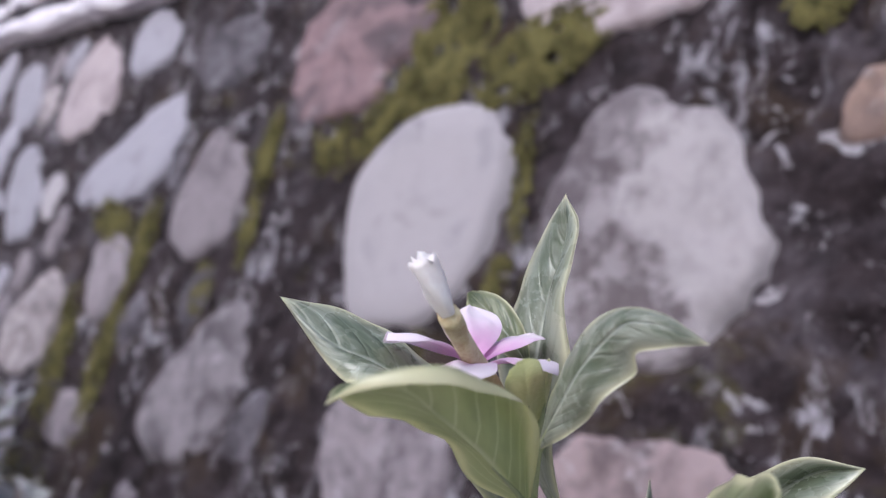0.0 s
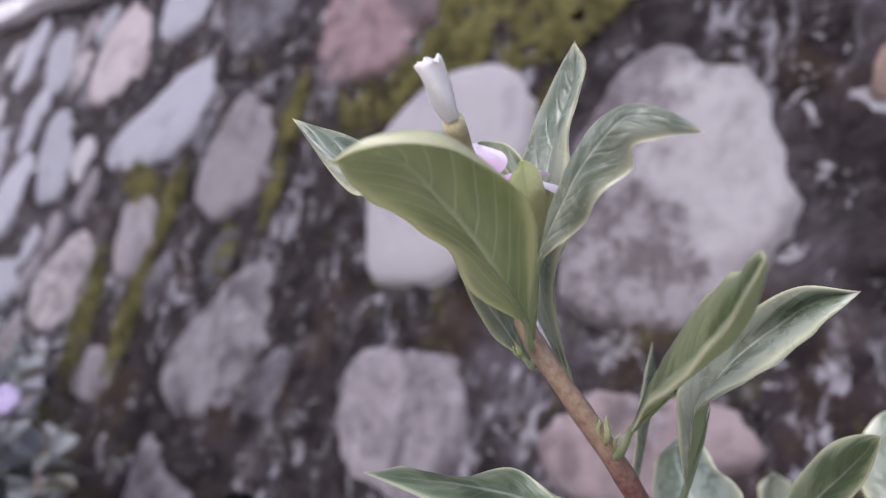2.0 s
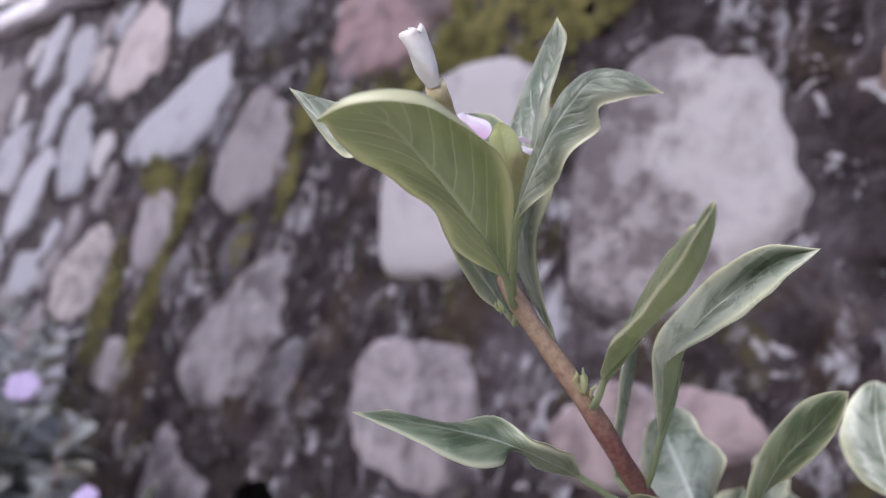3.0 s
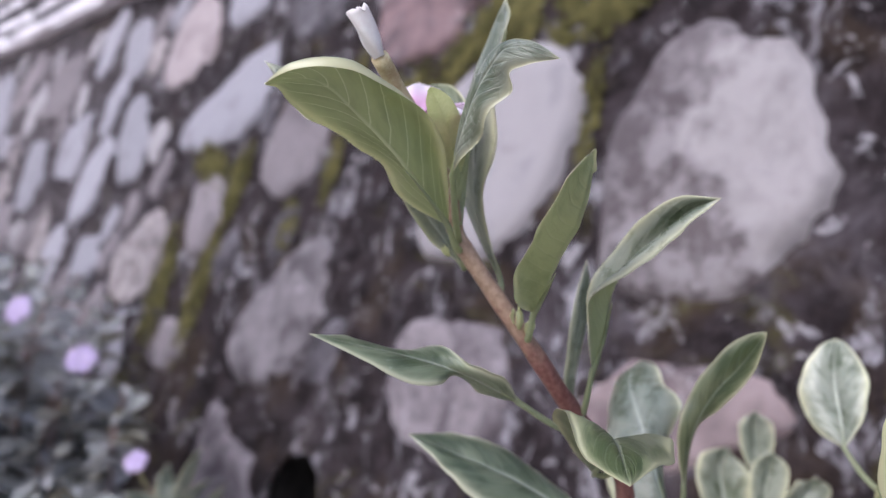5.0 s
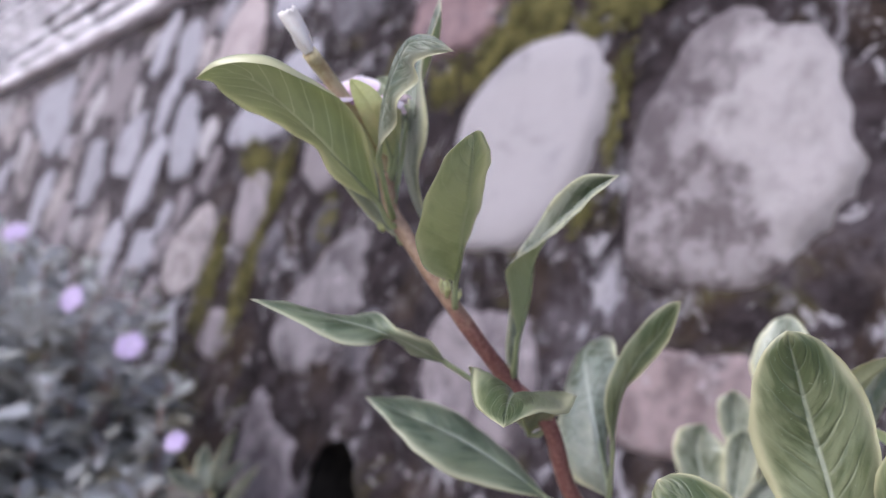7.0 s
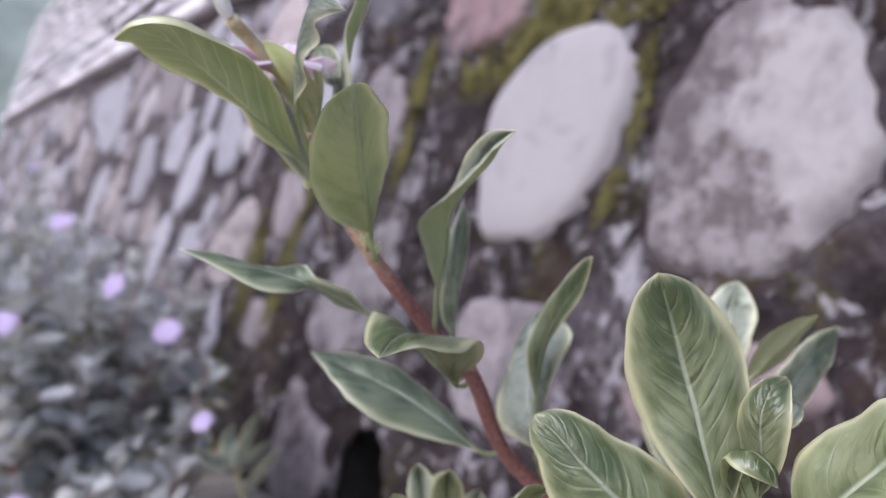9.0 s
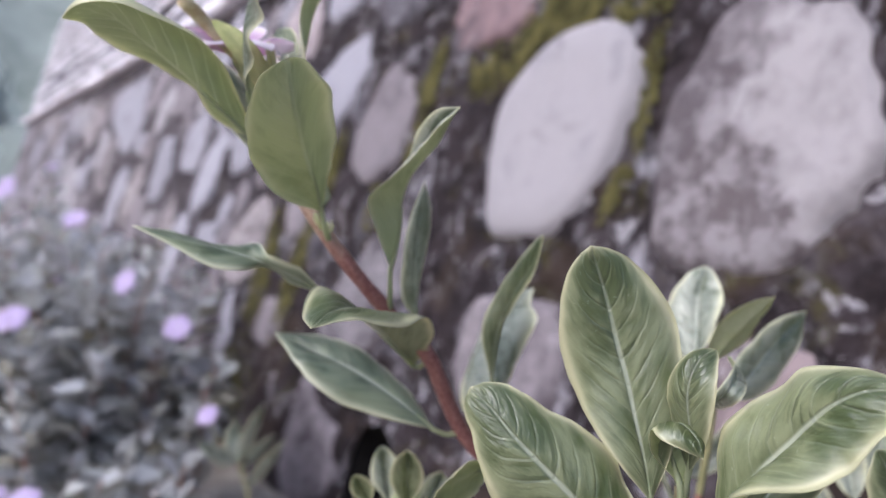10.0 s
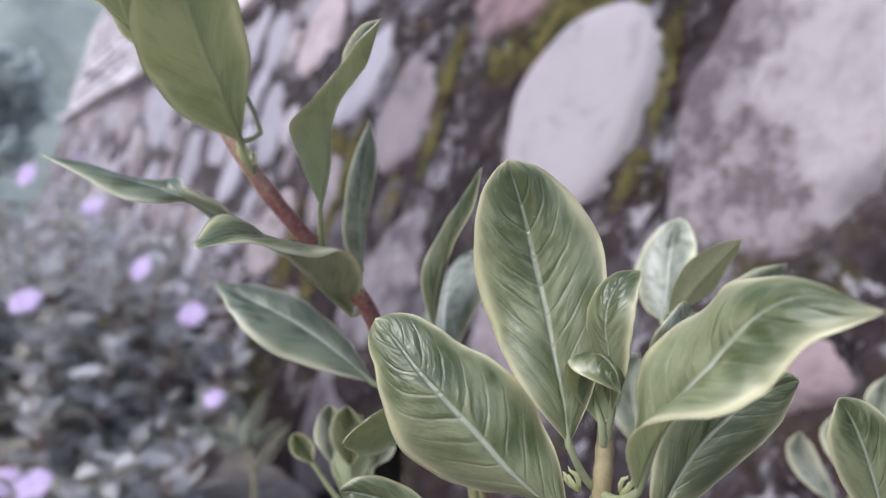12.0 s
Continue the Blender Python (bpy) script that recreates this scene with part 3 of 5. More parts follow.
# stones between and beyond the large ones
rng = random.Random(11)
for lo, hi, tries, small, big in ((1.45, 8.2, 1500, 0.13, 0.22), (1.45, 8.2, 2200, 0.07, 0.12), (0.5, 1.5, 26, 0.05, 0.085)):
    for _ in range(tries):
        u, r = rng.uniform(lo, hi), rng.uniform(small, big)
        v = rng.uniform(-0.74, ledge(u) - r)
        if fits(u, v, r * 0.7):
            mat = rng.choice((STONE_COOL, STONE_PALE, STONE_GREY, STONE_COOL, STONE_ROUGH, STONE_COOL, STONE_PALE, STONE_GREY) if v > -0.3 else (STONE_GREY, STONE_COOL, STONE_WORN)) if lo > 1 else rng.choice((STONE_SLATE, STONE_DARK, STONE_SLATE))
            slim, turn = rng.uniform(0.42, 0.7), rng.uniform(-0.15, 0.7)
            reach = []
            for j in range(7):
                q = 2 * math.pi * j / 7 - turn
                reach.append(r * rng.uniform(0.86, 1.1) * math.hypot(slim * math.cos(q), math.sin(q)))
            stone(u, v, reach, mat, 0.003 if r < 0.05 else 0.006)


bed_stones()


# ---- coursed slabs over the rubble ----
def build_courses():
    verts, faces = [], []
    us = list(np.arange(0.2, U_END, 0.15)) + [U_END]
    for u in us:
        for v, out in ((ledge(u), 0.0), (ledge(u) + 1.22, 0.0), (ledge(u) + 1.22, -0.5), (ledge(u), -0.5)):
            verts.append(on_wall(u, v, out))
    for i in range(len(us) - 1):
        a = 4 * i
        for k in range(4):
            faces.append((a + k, a + (k + 1) % 4, a + 4 + (k + 1) % 4, a + 4 + k))
    faces += [(3, 2, 1, 0), tuple(4 * (len(us) - 1) + k for k in range(4))]
    upper = thing("wall_2", "upper wall of long pale weathered slabs laid in thin courses", "wall", kind="structure", me=mesh_of("wall_2", verts, faces, [JOINT], smooth=False))
    r = random.Random(4)
    v = 0.0
    for course in range(11):
        thick = 0.085 if course == 0 else r.uniform(0.09, 0.135)
        u = 0.2 + r.uniform(0, 0.3)
        while u < U_END - 0.2:
            long = min(r.uniform(0.6, 1.5), U_END + 0.02 - u)
            out = 0.07 if course == 0 else r.uniform(0.006, 0.02)
            sv, sf, n = [], [], 8
            mid = on_wall(u + long / 2, ledge(u) + v)
            for i in range(n + 1):
                uu = u + 0.006 + (long - 0.012) * i / n
                base = ledge(uu) + v
                w1, w2 = r.uniform(-0.014, 0.008), r.uniform(-0.022, 0.018)
                o = out + r.uniform(-0.012, 0.012)
                for dv, oo in ((0.0, -0.1), (0.0 + w1, o * 0.85), (thick * 0.14, o), (thick * 0.36 + w2, o), (thick * 0.48 + w2, o * 0.6), (thick * 0.5 + w2, -0.1)):
                    sv.append(on_wall(uu, base + dv, oo) - mid)
            for i in range(n):
                for k in range(5):
                    a = i * 6 + k
                    sf.append((a, a + 1, a + 7, a + 6))
            sf += [(0, 5, 4, 3, 2, 1), tuple(n * 6 + k for k in range(6))]
            part("slab", mesh_of("slab", sv, sf, [SLAB], smooth=False), upper, at=mid)
            u += long
        v += thick


build_courses()


# ---- moss on the wall ----
def moss(u, v, ru, rv, turn, count, seed):
    r = random.Random(seed)
    verts, faces = [], []
    centre = on_wall(u, v)
    ct, st = math.cos(radians(turn)), math.sin(radians(turn))
    done = 0
    while done < count:
        x, y = r.gauss(0, 0.5), r.gauss(0, 0.5)
        if x * x + y * y > 1.5:
            continue
        if noise.noise((x * 2.2 + seed, y * 2.2, seed * 1.7)) < -0.34:
            done += 1
            continue
        uu, vv = u + ct * ru * x - st * rv * y, v + st * ru * x + ct * rv * y
        s = r.uniform(0.002, 0.0046)
        tall = r.uniform(0.25, 0.6) * s
        lift = 0.007 * noise.noise(on_wall(uu, vv) * 20.0) + 0.006
        n = len(verts)
        for f, h in ((1.0, -0.5), (0.8, 0.55)):
            for k in range(6):
                a = math.pi * k / 3 + done
                g = f * r.uniform(0.8, 1.2)
                verts.append(on_wall(uu + s * g * math.cos(a), vv + s * g * math.sin(a), lift + h * tall) - centre)
        verts.append(on_wall(uu, vv, lift + tall) - centre)
        for k in range(6):
            p, q = n + k, n + (k + 1) % 6
            faces += [(p, p + 6, q + 6, q), (p + 6, n + 12, q + 6)]
        done += 1
    thing("moss", "cushion of olive green moss growing on the wall mortar", "moss", "moss patches on the wall", "stuff", centre, mesh_of("moss", verts, faces, [MOSS]))


moss(0.225, 0.30, 0.085, 0.11, 10, 5100, 3)
moss(0.04, 0.235, 0.10, 0.055, -20, 3230, 4)
moss(0.345, 0.205, 0.05, 0.09, 40, 620, 5)
moss(0.47, 0.165, 0.07, 0.05, 20, 460, 6)
moss(0.68, 0.20, 0.035, 0.08, 0, 884, 7)
moss(0.69, 0.03, 0.028, 0.07, 0, 700, 8)
moss(0.82, -0.08, 0.04, 0.05, 0, 510, 9)
moss(1.12, 0.03, 0.05, 0.10, 10, 952, 10)
moss(1.30, 0.10, 0.12, 0.05, 25, 1088, 11)
moss(1.18, -0.24, 0.05, 0.17, 10, 1428, 12)
moss(1.42, -0.24, 0.07, 0.17, 5, 1428, 13)
moss(1.5, -0.62, 0.22, 0.17, 0, 1700, 14)
moss(0.045, 0.06, 0.016, 0.10, 0, 420, 15)
moss(-0.325, 0.20, 0.03, 0.03, 0, 272, 16)
moss(0.07, -0.10, 0.016, 0.05, 20, 180, 17)


# ---- the leafy shoots in front ----
def blade(plant, node, rib, left, right, face="top", arch=(0.10, 0.10), peak=(1.2, 1.2), ruffle=0.05, blunt=0.0, top=None, under=None, name="leaf", label=""):
    """A leaf of two skins. node: where its stalk leaves the stem; rib: base to tip; left, right: points of its margins.
    arch: how far each half swells to the upper side; peak: how near to the margin it swells most; blunt: how round the tip is."""
    B = Vector(rib[0])
    ends = rib[0], rib[-1]
    N, K = 40, 11
    M = spline(rib, N)
    sides = spline((ends[0], *left, ends[1]), N), spline((ends[0], *right, ends[1]), N)
    way = [(M[min(i + 1, N)] - M[max(i - 1, 0)]).normalized() for i in range(N + 1)]
    h = N // 2
    across = sides[1][h] - sides[0][h]
    eye = Vector((0.075, -0.04, 0.545))
    sign = 1.0 if (across.cross(way[h]).dot(eye - M[h]) > 0) == (face == "top") else -1.0
    half = max((sides[k][i] - M[i]).length for k in (0, 1) for i in range(N + 1))
    thick, seed = 0.00014, hash_of(Vector(rib[len(rib) // 2]))
    ups = []
    for i in range(N + 1):
        s = sides[1][i] - sides[0][i]
        up = s.cross(way[i]) * sign
        ups.append(up.normalized() if up.length > 1e-9 else ups[-1] if ups else Vector((0, 0, 1)))
    verts, uvs = [], []
    for skin in (1, -1):
        for i in range(N + 1):
            t = i / N
            for j in range(-K, K + 1):
                x = j / K
                e, k = abs(x), 0 if j < 0 else 1
                out = (sides[k][i] - M[i]) * (0.16 / min(max(1 - t, 0.004), 0.16)) ** (0.5 * blunt)
                wide = out.length
                up = (out.cross(way[i]) if k else way[i].cross(out)) * sign
                up = up.normalized() if up.length > 1e-7 else ups[i]
                up = ups[i].lerp(up, min(e * 2.5, 1.0)).normalized()
                p = peak[k]
                swell = arch[k] * e ** p * (1 - e) / (p ** p / (1 + p) ** (1 + p)) - 0.05 * math.exp(-((e / 0.09) ** 2))
                # ripples along the margin, and pads between the side veins
                ripple = ruffle * e ** 2 * (0.8 * noise.noise((t * 5, x * 1.2, seed)) + 0.7 * noise.noise((t * 12, x * 2, seed + 3)))
                pads = 0.012 * math.sin((t * 10 - 2.6 * e ** 1.2 + 0.5 * noise.noise((t * 5, x * 2, seed))) * 2 * math.pi) * e * (1 - e) * 4 * min(wide / half, 1.0)
                pads += 0.03 * noise.noise((t * 9 - 3 * e, x * 2.5, seed + 9)) * (1 - e)
                edge = 1 + 0.03 * noise.noise((t * 9, 3.0 * k, seed)) * e
                verts.append(M[i] + out * e * edge + up * (wide * swell + half * (ripple + pads) * min(1.0, 6 * t, 6 * (1 - t)) + skin * thick * (1 - 0.6 * e ** 4)) - B)
                uvs.append(((x + 1) / 2, t))
    n, row = (N + 1) * (2 * K + 1), 2 * K + 1
    faces, slots = [], []
    mid = h * row + K
    turned = (verts[mid + 1] - verts[mid]).cross(verts[mid + row] - verts[mid]).dot(ups[h]) < 0
    for skin in (0, 1):
        for i in range(N):
            for j in range(2 * K):
                a = skin * n + i * row + j
                f = (a, a + 1, a + row + 1, a + row)
                faces.append(f[::-1] if turned != bool(skin) else f)
                slots.append(skin)
    for i in range(N):
        for j in (0, 2 * K):
            a = i * row + j
            faces.append((a, a + row, n + a + row, n + a))
            slots.append(0)
    ob = part(name, mesh_of(name, verts, faces, [top or LEAF_TOP, under or LEAF_UNDER], slots, uvs), plant, label, B - plant.location)
    # its stalk, running on as the midrib
    line, radii = [], []
    if node is not None:
        nd = Vector(node)
        for k in range(8):
            f = k / 8
            line.append(nd.lerp(B, f) + Vector((0, 0, -0.0015 * math.sin(math.pi * f))) - B)
            radii.append(0.0010 - 0.0003 * f)
    for i in range(13):
        t = i / 12
        line.append(M[i] - ups[i] * (0.0002 + 0.0003 * t + 0.05 * min((sides[k][i] - M[i]).length for k in (0, 1))) - B)
        radii.append(0.0007 * (1 - t) + 0.0001)
    v2, f2 = tube(line, radii, 7)
    part("leaf_stalk", mesh_of("leaf_stalk", v2, f2, [RIB]), ob, "pale green leaf stalk")
    return ob


def hash_of(p):
    return (p.x * 917.0 + p.y * 613.0 + p.z * 401.0) % 6.28


def stalk(plant, points, radii, mats, name="stem", label="", n=24, at_red=0.5):
    """A stem in two tones, with a slight swelling at each node."""
    line = spline(points, n)
    rad = [radii[0] + (radii[1] - radii[0]) * i / n + 0.00025 * max(0, math.sin(i * 2.1)) for i in range(n + 1)]
    base = Vector(points[0])
    v, f = tube([p - base for p in line], rad, 10)
    slots = [0 if k // 10 < n * at_red else 1 for k in range(len(f))]
    return part(name, mesh_of(name, v, f, mats, slots), plant, label, base - plant.location)


def small_bud(plant, at, up, size=0.004, label="small pale green bud"):
    """A pointed bud of three overlapping scales."""
    up = Vector(up).normalized()
    side = up.orthogonal().normalized()
    verts, faces = [], []
    for k in range(3):
        a = 2.1 * k
        out = side * math.cos(a) + up.cross(side) * math.sin(a)
        line = [up * size * f + out * size * g for f, g in ((0, 0.05), (0.35, 0.25), (0.7, 0.3), (1.0, 0.16), (1.25 - 0.12 * k, 0.2))]
        v, f = tube(line, [size * g for g in (0.1, 0.13, 0.12, 0.07, 0.012)], 7)
        n = len(verts)
        verts += v
        faces += [tuple(n + i for i in face) for face in f]
    return part("bud", mesh_of("bud", verts, faces, [BUD_GREEN]), plant, label, Vector(at) - plant.location)


plant = thing("periwinkle_plant", "periwinkle plant with cream-edged green leaves and a fading flower", "plant", at=(0.1, 0.24, 0.0))
stalk(plant, ((0.1, 0.24, -0.02), (0.098, 0.238, 0.3), (0.075, 0.215, 0.435), (0.0535, 0.1969, 0.4751), (0.0475, 0.1795, 0.501), (0.0369, 0.1735, 0.5133), (0.0233, 0.1587, 0.5351), (0.0069, 0.1560, 0.5587), (0.0046, 0.1540, 0.5660), (0.0042, 0.1515, 0.5725)), (0.0029, 0.0019), [STEM_MAIN, STEM_MAIN], n=48)
stalk(plant, ((0.1, 0.239, 0.0), (0.112, 0.18, 0.34), (0.1232, 0.143, 0.455), (0.1247, 0.1402, 0.4815)), (0.0026, 0.0017), [STEM_MAIN, STEM_TAN], n=30, at_red=0.6)
stalk(plant, ((0.101, 0.241, 0.0), (0.118, 0.245, 0.36), (0.131, 0.232, 0.488)), (0.0022, 0.0012), [STEM_RED, STEM_GREEN], n=24, at_red=0.8)
stalk(plant, ((0.098, 0.237, 0.3), (0.082, 0.22, 0.41), (0.064, 0.2015, 0.474)), (0.0018, 0.0012), [STEM_RED, STEM_GREEN], n=20)
stalk(plant, ((0.098, 0.236, 0.3), (0.06, 0.21, 0.37), (0.036, 0.203, 0.432)), (0.0018, 0.0012), [STEM_RED, STEM_GREEN], n=20)
stalk(plant, ((0.112, 0.18, 0.34), (0.1, 0.165, 0.41), (0.085, 0.164, 0.472)), (0.0018, 0.0012), [STEM_RED, STEM_GREEN], n=20)
stalk(plant, ((0.112, 0.18, 0.34), (0.16, 0.19, 0.4), (0.178, 0.185, 0.447)), (0.0018, 0.0012), [STEM_RED, STEM_GREEN], n=20)
blade(plant, (0.0065, 0.1553, 0.5575), ((0.0052, 0.1452, 0.5630), (0.0026, 0.1362, 0.5686), (-0.0008, 0.1283, 0.5741), (-0.0049, 0.1212, 0.5795), (-0.0095, 0.1152, 0.5848), (-0.0143, 0.1103, 0.5893), (-0.0194, 0.1064, 0.5898), (-0.0240, 0.1032, 0.5873)),
      ((-0.0055, 0.1390, 0.5690), (-0.0094, 0.1355, 0.5766), (-0.0153, 0.1292, 0.5805), (-0.0189, 0.1217, 0.5827), (-0.0225, 0.1157, 0.5852), (-0.0244, 0.1105, 0.5881)),
      ((0.0065, 0.1359, 0.5722), (0.0067, 0.1276, 0.5800), (0.0042, 0.1196, 0.5853), (-0.0010, 0.1106, 0.5878), (-0.0076, 0.1037, 0.5895), (-0.0166, 0.1017, 0.5897)), face="under", arch=(0.08, 0.30), peak=(1.2, 4.0), under=LEAF_VEINED, label="broad arching leaf showing its veined under side")
blade(plant, (0.0072, 0.1560, 0.5560), ((0.0061, 0.1631, 0.5538), (-0.0014, 0.1590, 0.5639), (-0.0073, 0.1533, 0.5740), (-0.0135, 0.1467, 0.5826), (-0.0218, 0.1414, 0.5897), (-0.0317, 0.1387, 0.5949), (-0.0416, 0.1408, 0.6031)),
      ((-0.0017, 0.1574, 0.5598), (-0.0067, 0.1465, 0.5690), (-0.0104, 0.1354, 0.5777), (-0.0216, 0.1315, 0.5861), (-0.0295, 0.1368, 0.5883)),
      ((0.0004, 0.1642, 0.5685), (-0.0067, 0.1621, 0.5802), (-0.0144, 0.1570, 0.5891), (-0.0218, 0.1518, 0.5962), (-0.0310, 0.1478, 0.6003)), top=LEAF_SHEEN)
blade(plant, (0.0162, 0.1577, 0.5453), ((0.0153, 0.1707, 0.5493), (0.0085, 0.1665, 0.5683), (0.0077, 0.1639, 0.5858), (0.0108, 0.1630, 0.6013), (0.0150, 0.1631, 0.6144), (0.0154, 0.1633, 0.6253)),
      ((0.0051, 0.1734, 0.5688), (-0.0001, 0.1732, 0.5875), (0.0044, 0.1724, 0.6024), (0.0097, 0.1697, 0.6151)),
      ((0.0110, 0.1606, 0.5711), (0.0152, 0.1557, 0.5861), (0.0136, 0.1530, 0.6021), (0.0171, 0.1562, 0.6167)), top=LEAF_SHEEN)
blade(plant, (0.0060, 0.1540, 0.5600), ((0.0069, 0.1386, 0.5746), (0.0086, 0.1341, 0.5795), (0.0109, 0.1301, 0.5846), (0.0135, 0.1265, 0.5899), (0.0168, 0.1231, 0.5945), (0.0205, 0.1200, 0.5978), (0.0258, 0.1178, 0.5973), (0.0320, 0.1164, 0.5945)),
      ((0.0084, 0.1358, 0.5814), (0.0101, 0.1324, 0.5874), (0.0127, 0.1305, 0.5933), (0.0159, 0.1268, 0.5979), (0.0203, 0.1227, 0.6002), (0.0261, 0.1192, 0.5992)),
      ((0.0101, 0.1324, 0.5773), (0.0147, 0.1294, 0.5811), (0.0171, 0.1237, 0.5857), (0.0220, 0.1227, 0.5897), (0.0217, 0.1201, 0.5928), (0.0254, 0.1181, 0.5939)), arch=(0.12, 0.12), top=LEAF_SHEEN)
blade(plant, (0.0045, 0.1525, 0.5700), ((0.0063, 0.1500, 0.5759), (0.0060, 0.1484, 0.5787), (0.0054, 0.1444, 0.5832), (0.0048, 0.1382, 0.5875), (0.0043, 0.1316, 0.5902), (0.0041, 0.1271, 0.5913), (0.0040, 0.1253, 0.5917)),
      ((0.0034, 0.1480, 0.5782), (0.0018, 0.1440, 0.5823), (0.0012, 0.1380, 0.5865), (0.0018, 0.1315, 0.5894), (0.0030, 0.1271, 0.5910)),
      ((0.0084, 0.1490, 0.5795), (0.0089, 0.1452, 0.5845), (0.0082, 0.1387, 0.5889), (0.0068, 0.1318, 0.5913), (0.0051, 0.1272, 0.5918)), face="under", ruffle=0.11, top=BUD_GREEN, under=BUD_GREEN)
blade(plant, (0.0052, 0.1525, 0.5700), ((0.0079, 0.1500, 0.5775), (0.0083, 0.1489, 0.5796), (0.0088, 0.1472, 0.5831), (0.0093, 0.1453, 0.5867), (0.0095, 0.1440, 0.5892), (0.0096, 0.1433, 0.5905), (0.0096, 0.1430, 0.5909)),
      ((0.0076, 0.1489, 0.5797), (0.0075, 0.1470, 0.5832), (0.0078, 0.1452, 0.5868), (0.0084, 0.1439, 0.5892), (0.0092, 0.1432, 0.5905)),
      ((0.0087, 0.1494, 0.5798), (0.0097, 0.1481, 0.5835), (0.0103, 0.1463, 0.5871), (0.0102, 0.1447, 0.5895), (0.0099, 0.1435, 0.5906)), face="under", ruffle=0.11, top=BUD_GREEN, under=BUD_GREEN)
blade(plant, (0.0233, 0.1587, 0.5351), ((0.0256, 0.1489, 0.5428), (0.0280, 0.1416, 0.5477), (0.0302, 0.1341, 0.5524), (0.0323, 0.1266, 0.5568), (0.0350, 0.1197, 0.5609), (0.0371, 0.1139, 0.5653), (0.0381, 0.1103, 0.5702), (0.0387, 0.1084, 0.5747)),
      ((0.0241, 0.1379, 0.5442), (0.0232, 0.1281, 0.5461), (0.0236, 0.1198, 0.5508), (0.0261, 0.1121, 0.5551), (0.0296, 0.1061, 0.5609), (0.0342, 0.1036, 0.5681)),
      ((0.0295, 0.1457, 0.5530), (0.0333, 0.1411, 0.5617), (0.0363, 0.1348, 0.5678), (0.0382, 0.1287, 0.5723), (0.0392, 0.1225, 0.5736), (0.0396, 0.1161, 0.5753)), face="under", arch=(0.12, 0.12), label="oval upright leaf, yellowish green under side", blunt=0.6)
blade(plant, (0.0369, 0.1735, 0.5133), ((0.0397, 0.1662, 0.5274), (0.0423, 0.1648, 0.5378), (0.0440, 0.1629, 0.5476), (0.0484, 0.1603, 0.5558), (0.0557, 0.1582, 0.5626), (0.0617, 0.1525, 0.5682), (0.0673, 0.1454, 0.5703)),
      ((0.0390, 0.1579, 0.5375), (0.0389, 0.1510, 0.5468), (0.0472, 0.1485, 0.5519), (0.0542, 0.1465, 0.5580), (0.0604, 0.1454, 0.5639)),
      ((0.0382, 0.1672, 0.5397), (0.0387, 0.1669, 0.5504), (0.0449, 0.1643, 0.5592), (0.0510, 0.1567, 0.5667), (0.0585, 0.1514, 0.5712)), top=LEAF_SHEEN)
blade(plant, (0.0375, 0.1740, 0.5125), ((0.0340, 0.2023, 0.5097), (0.0346, 0.1984, 0.5204), (0.0355, 0.1962, 0.5323), (0.0367, 0.1956, 0.5448), (0.0378, 0.1958, 0.5570)),
      ((0.0318, 0.1938, 0.5177), (0.0328, 0.1912, 0.5310), (0.0344, 0.1923, 0.5445)),
      ((0.0343, 0.2022, 0.5220), (0.0370, 0.2011, 0.5336), (0.0391, 0.1994, 0.5461)), top=LEAF_SHEEN)
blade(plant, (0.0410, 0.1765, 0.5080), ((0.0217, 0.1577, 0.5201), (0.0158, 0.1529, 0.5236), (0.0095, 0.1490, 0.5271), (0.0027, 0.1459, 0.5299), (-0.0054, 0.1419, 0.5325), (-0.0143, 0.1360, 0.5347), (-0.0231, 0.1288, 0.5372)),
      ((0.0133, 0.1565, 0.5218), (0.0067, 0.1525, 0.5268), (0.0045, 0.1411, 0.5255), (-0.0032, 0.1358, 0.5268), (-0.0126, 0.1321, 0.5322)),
      ((0.0191, 0.1500, 0.5266), (0.0118, 0.1451, 0.5300), (0.0023, 0.1524, 0.5336), (-0.0089, 0.1500, 0.5313), (-0.0167, 0.1407, 0.5353)), ruffle=0.1, top=LEAF_SHADED)
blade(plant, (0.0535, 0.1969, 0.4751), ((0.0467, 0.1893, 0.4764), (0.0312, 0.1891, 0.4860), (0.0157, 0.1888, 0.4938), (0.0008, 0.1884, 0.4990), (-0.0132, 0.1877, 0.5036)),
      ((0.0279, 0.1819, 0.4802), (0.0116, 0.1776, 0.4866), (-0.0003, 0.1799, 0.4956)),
      ((0.0324, 0.1980, 0.4875), (0.0158, 0.2012, 0.4975), (0.0005, 0.1977, 0.5022)), ruffle=0.08, top=LEAF_SHADED)
# under side wears the darker LEAF_TOP to stand in for its shade
blade(plant, (0.0475, 0.1795, 0.5010), ((0.0408, 0.1849, 0.4967), (0.0422, 0.1667, 0.5046), (0.0432, 0.1495, 0.5120), (0.0445, 0.1344, 0.5177), (0.0454, 0.1209, 0.5172), (0.0465, 0.1095, 0.5140)),
      ((0.0332, 0.1679, 0.5096), (0.0307, 0.1501, 0.5186), (0.0341, 0.1321, 0.5227), (0.0384, 0.1191, 0.5162)),
      ((0.0529, 0.1686, 0.5073), (0.0579, 0.1520, 0.5150), (0.0568, 0.1347, 0.5129), (0.0524, 0.1199, 0.5155)), face="under", arch=(0.05, 0.1), under=LEAF_TOP, label="curled leaf with upturned margins")
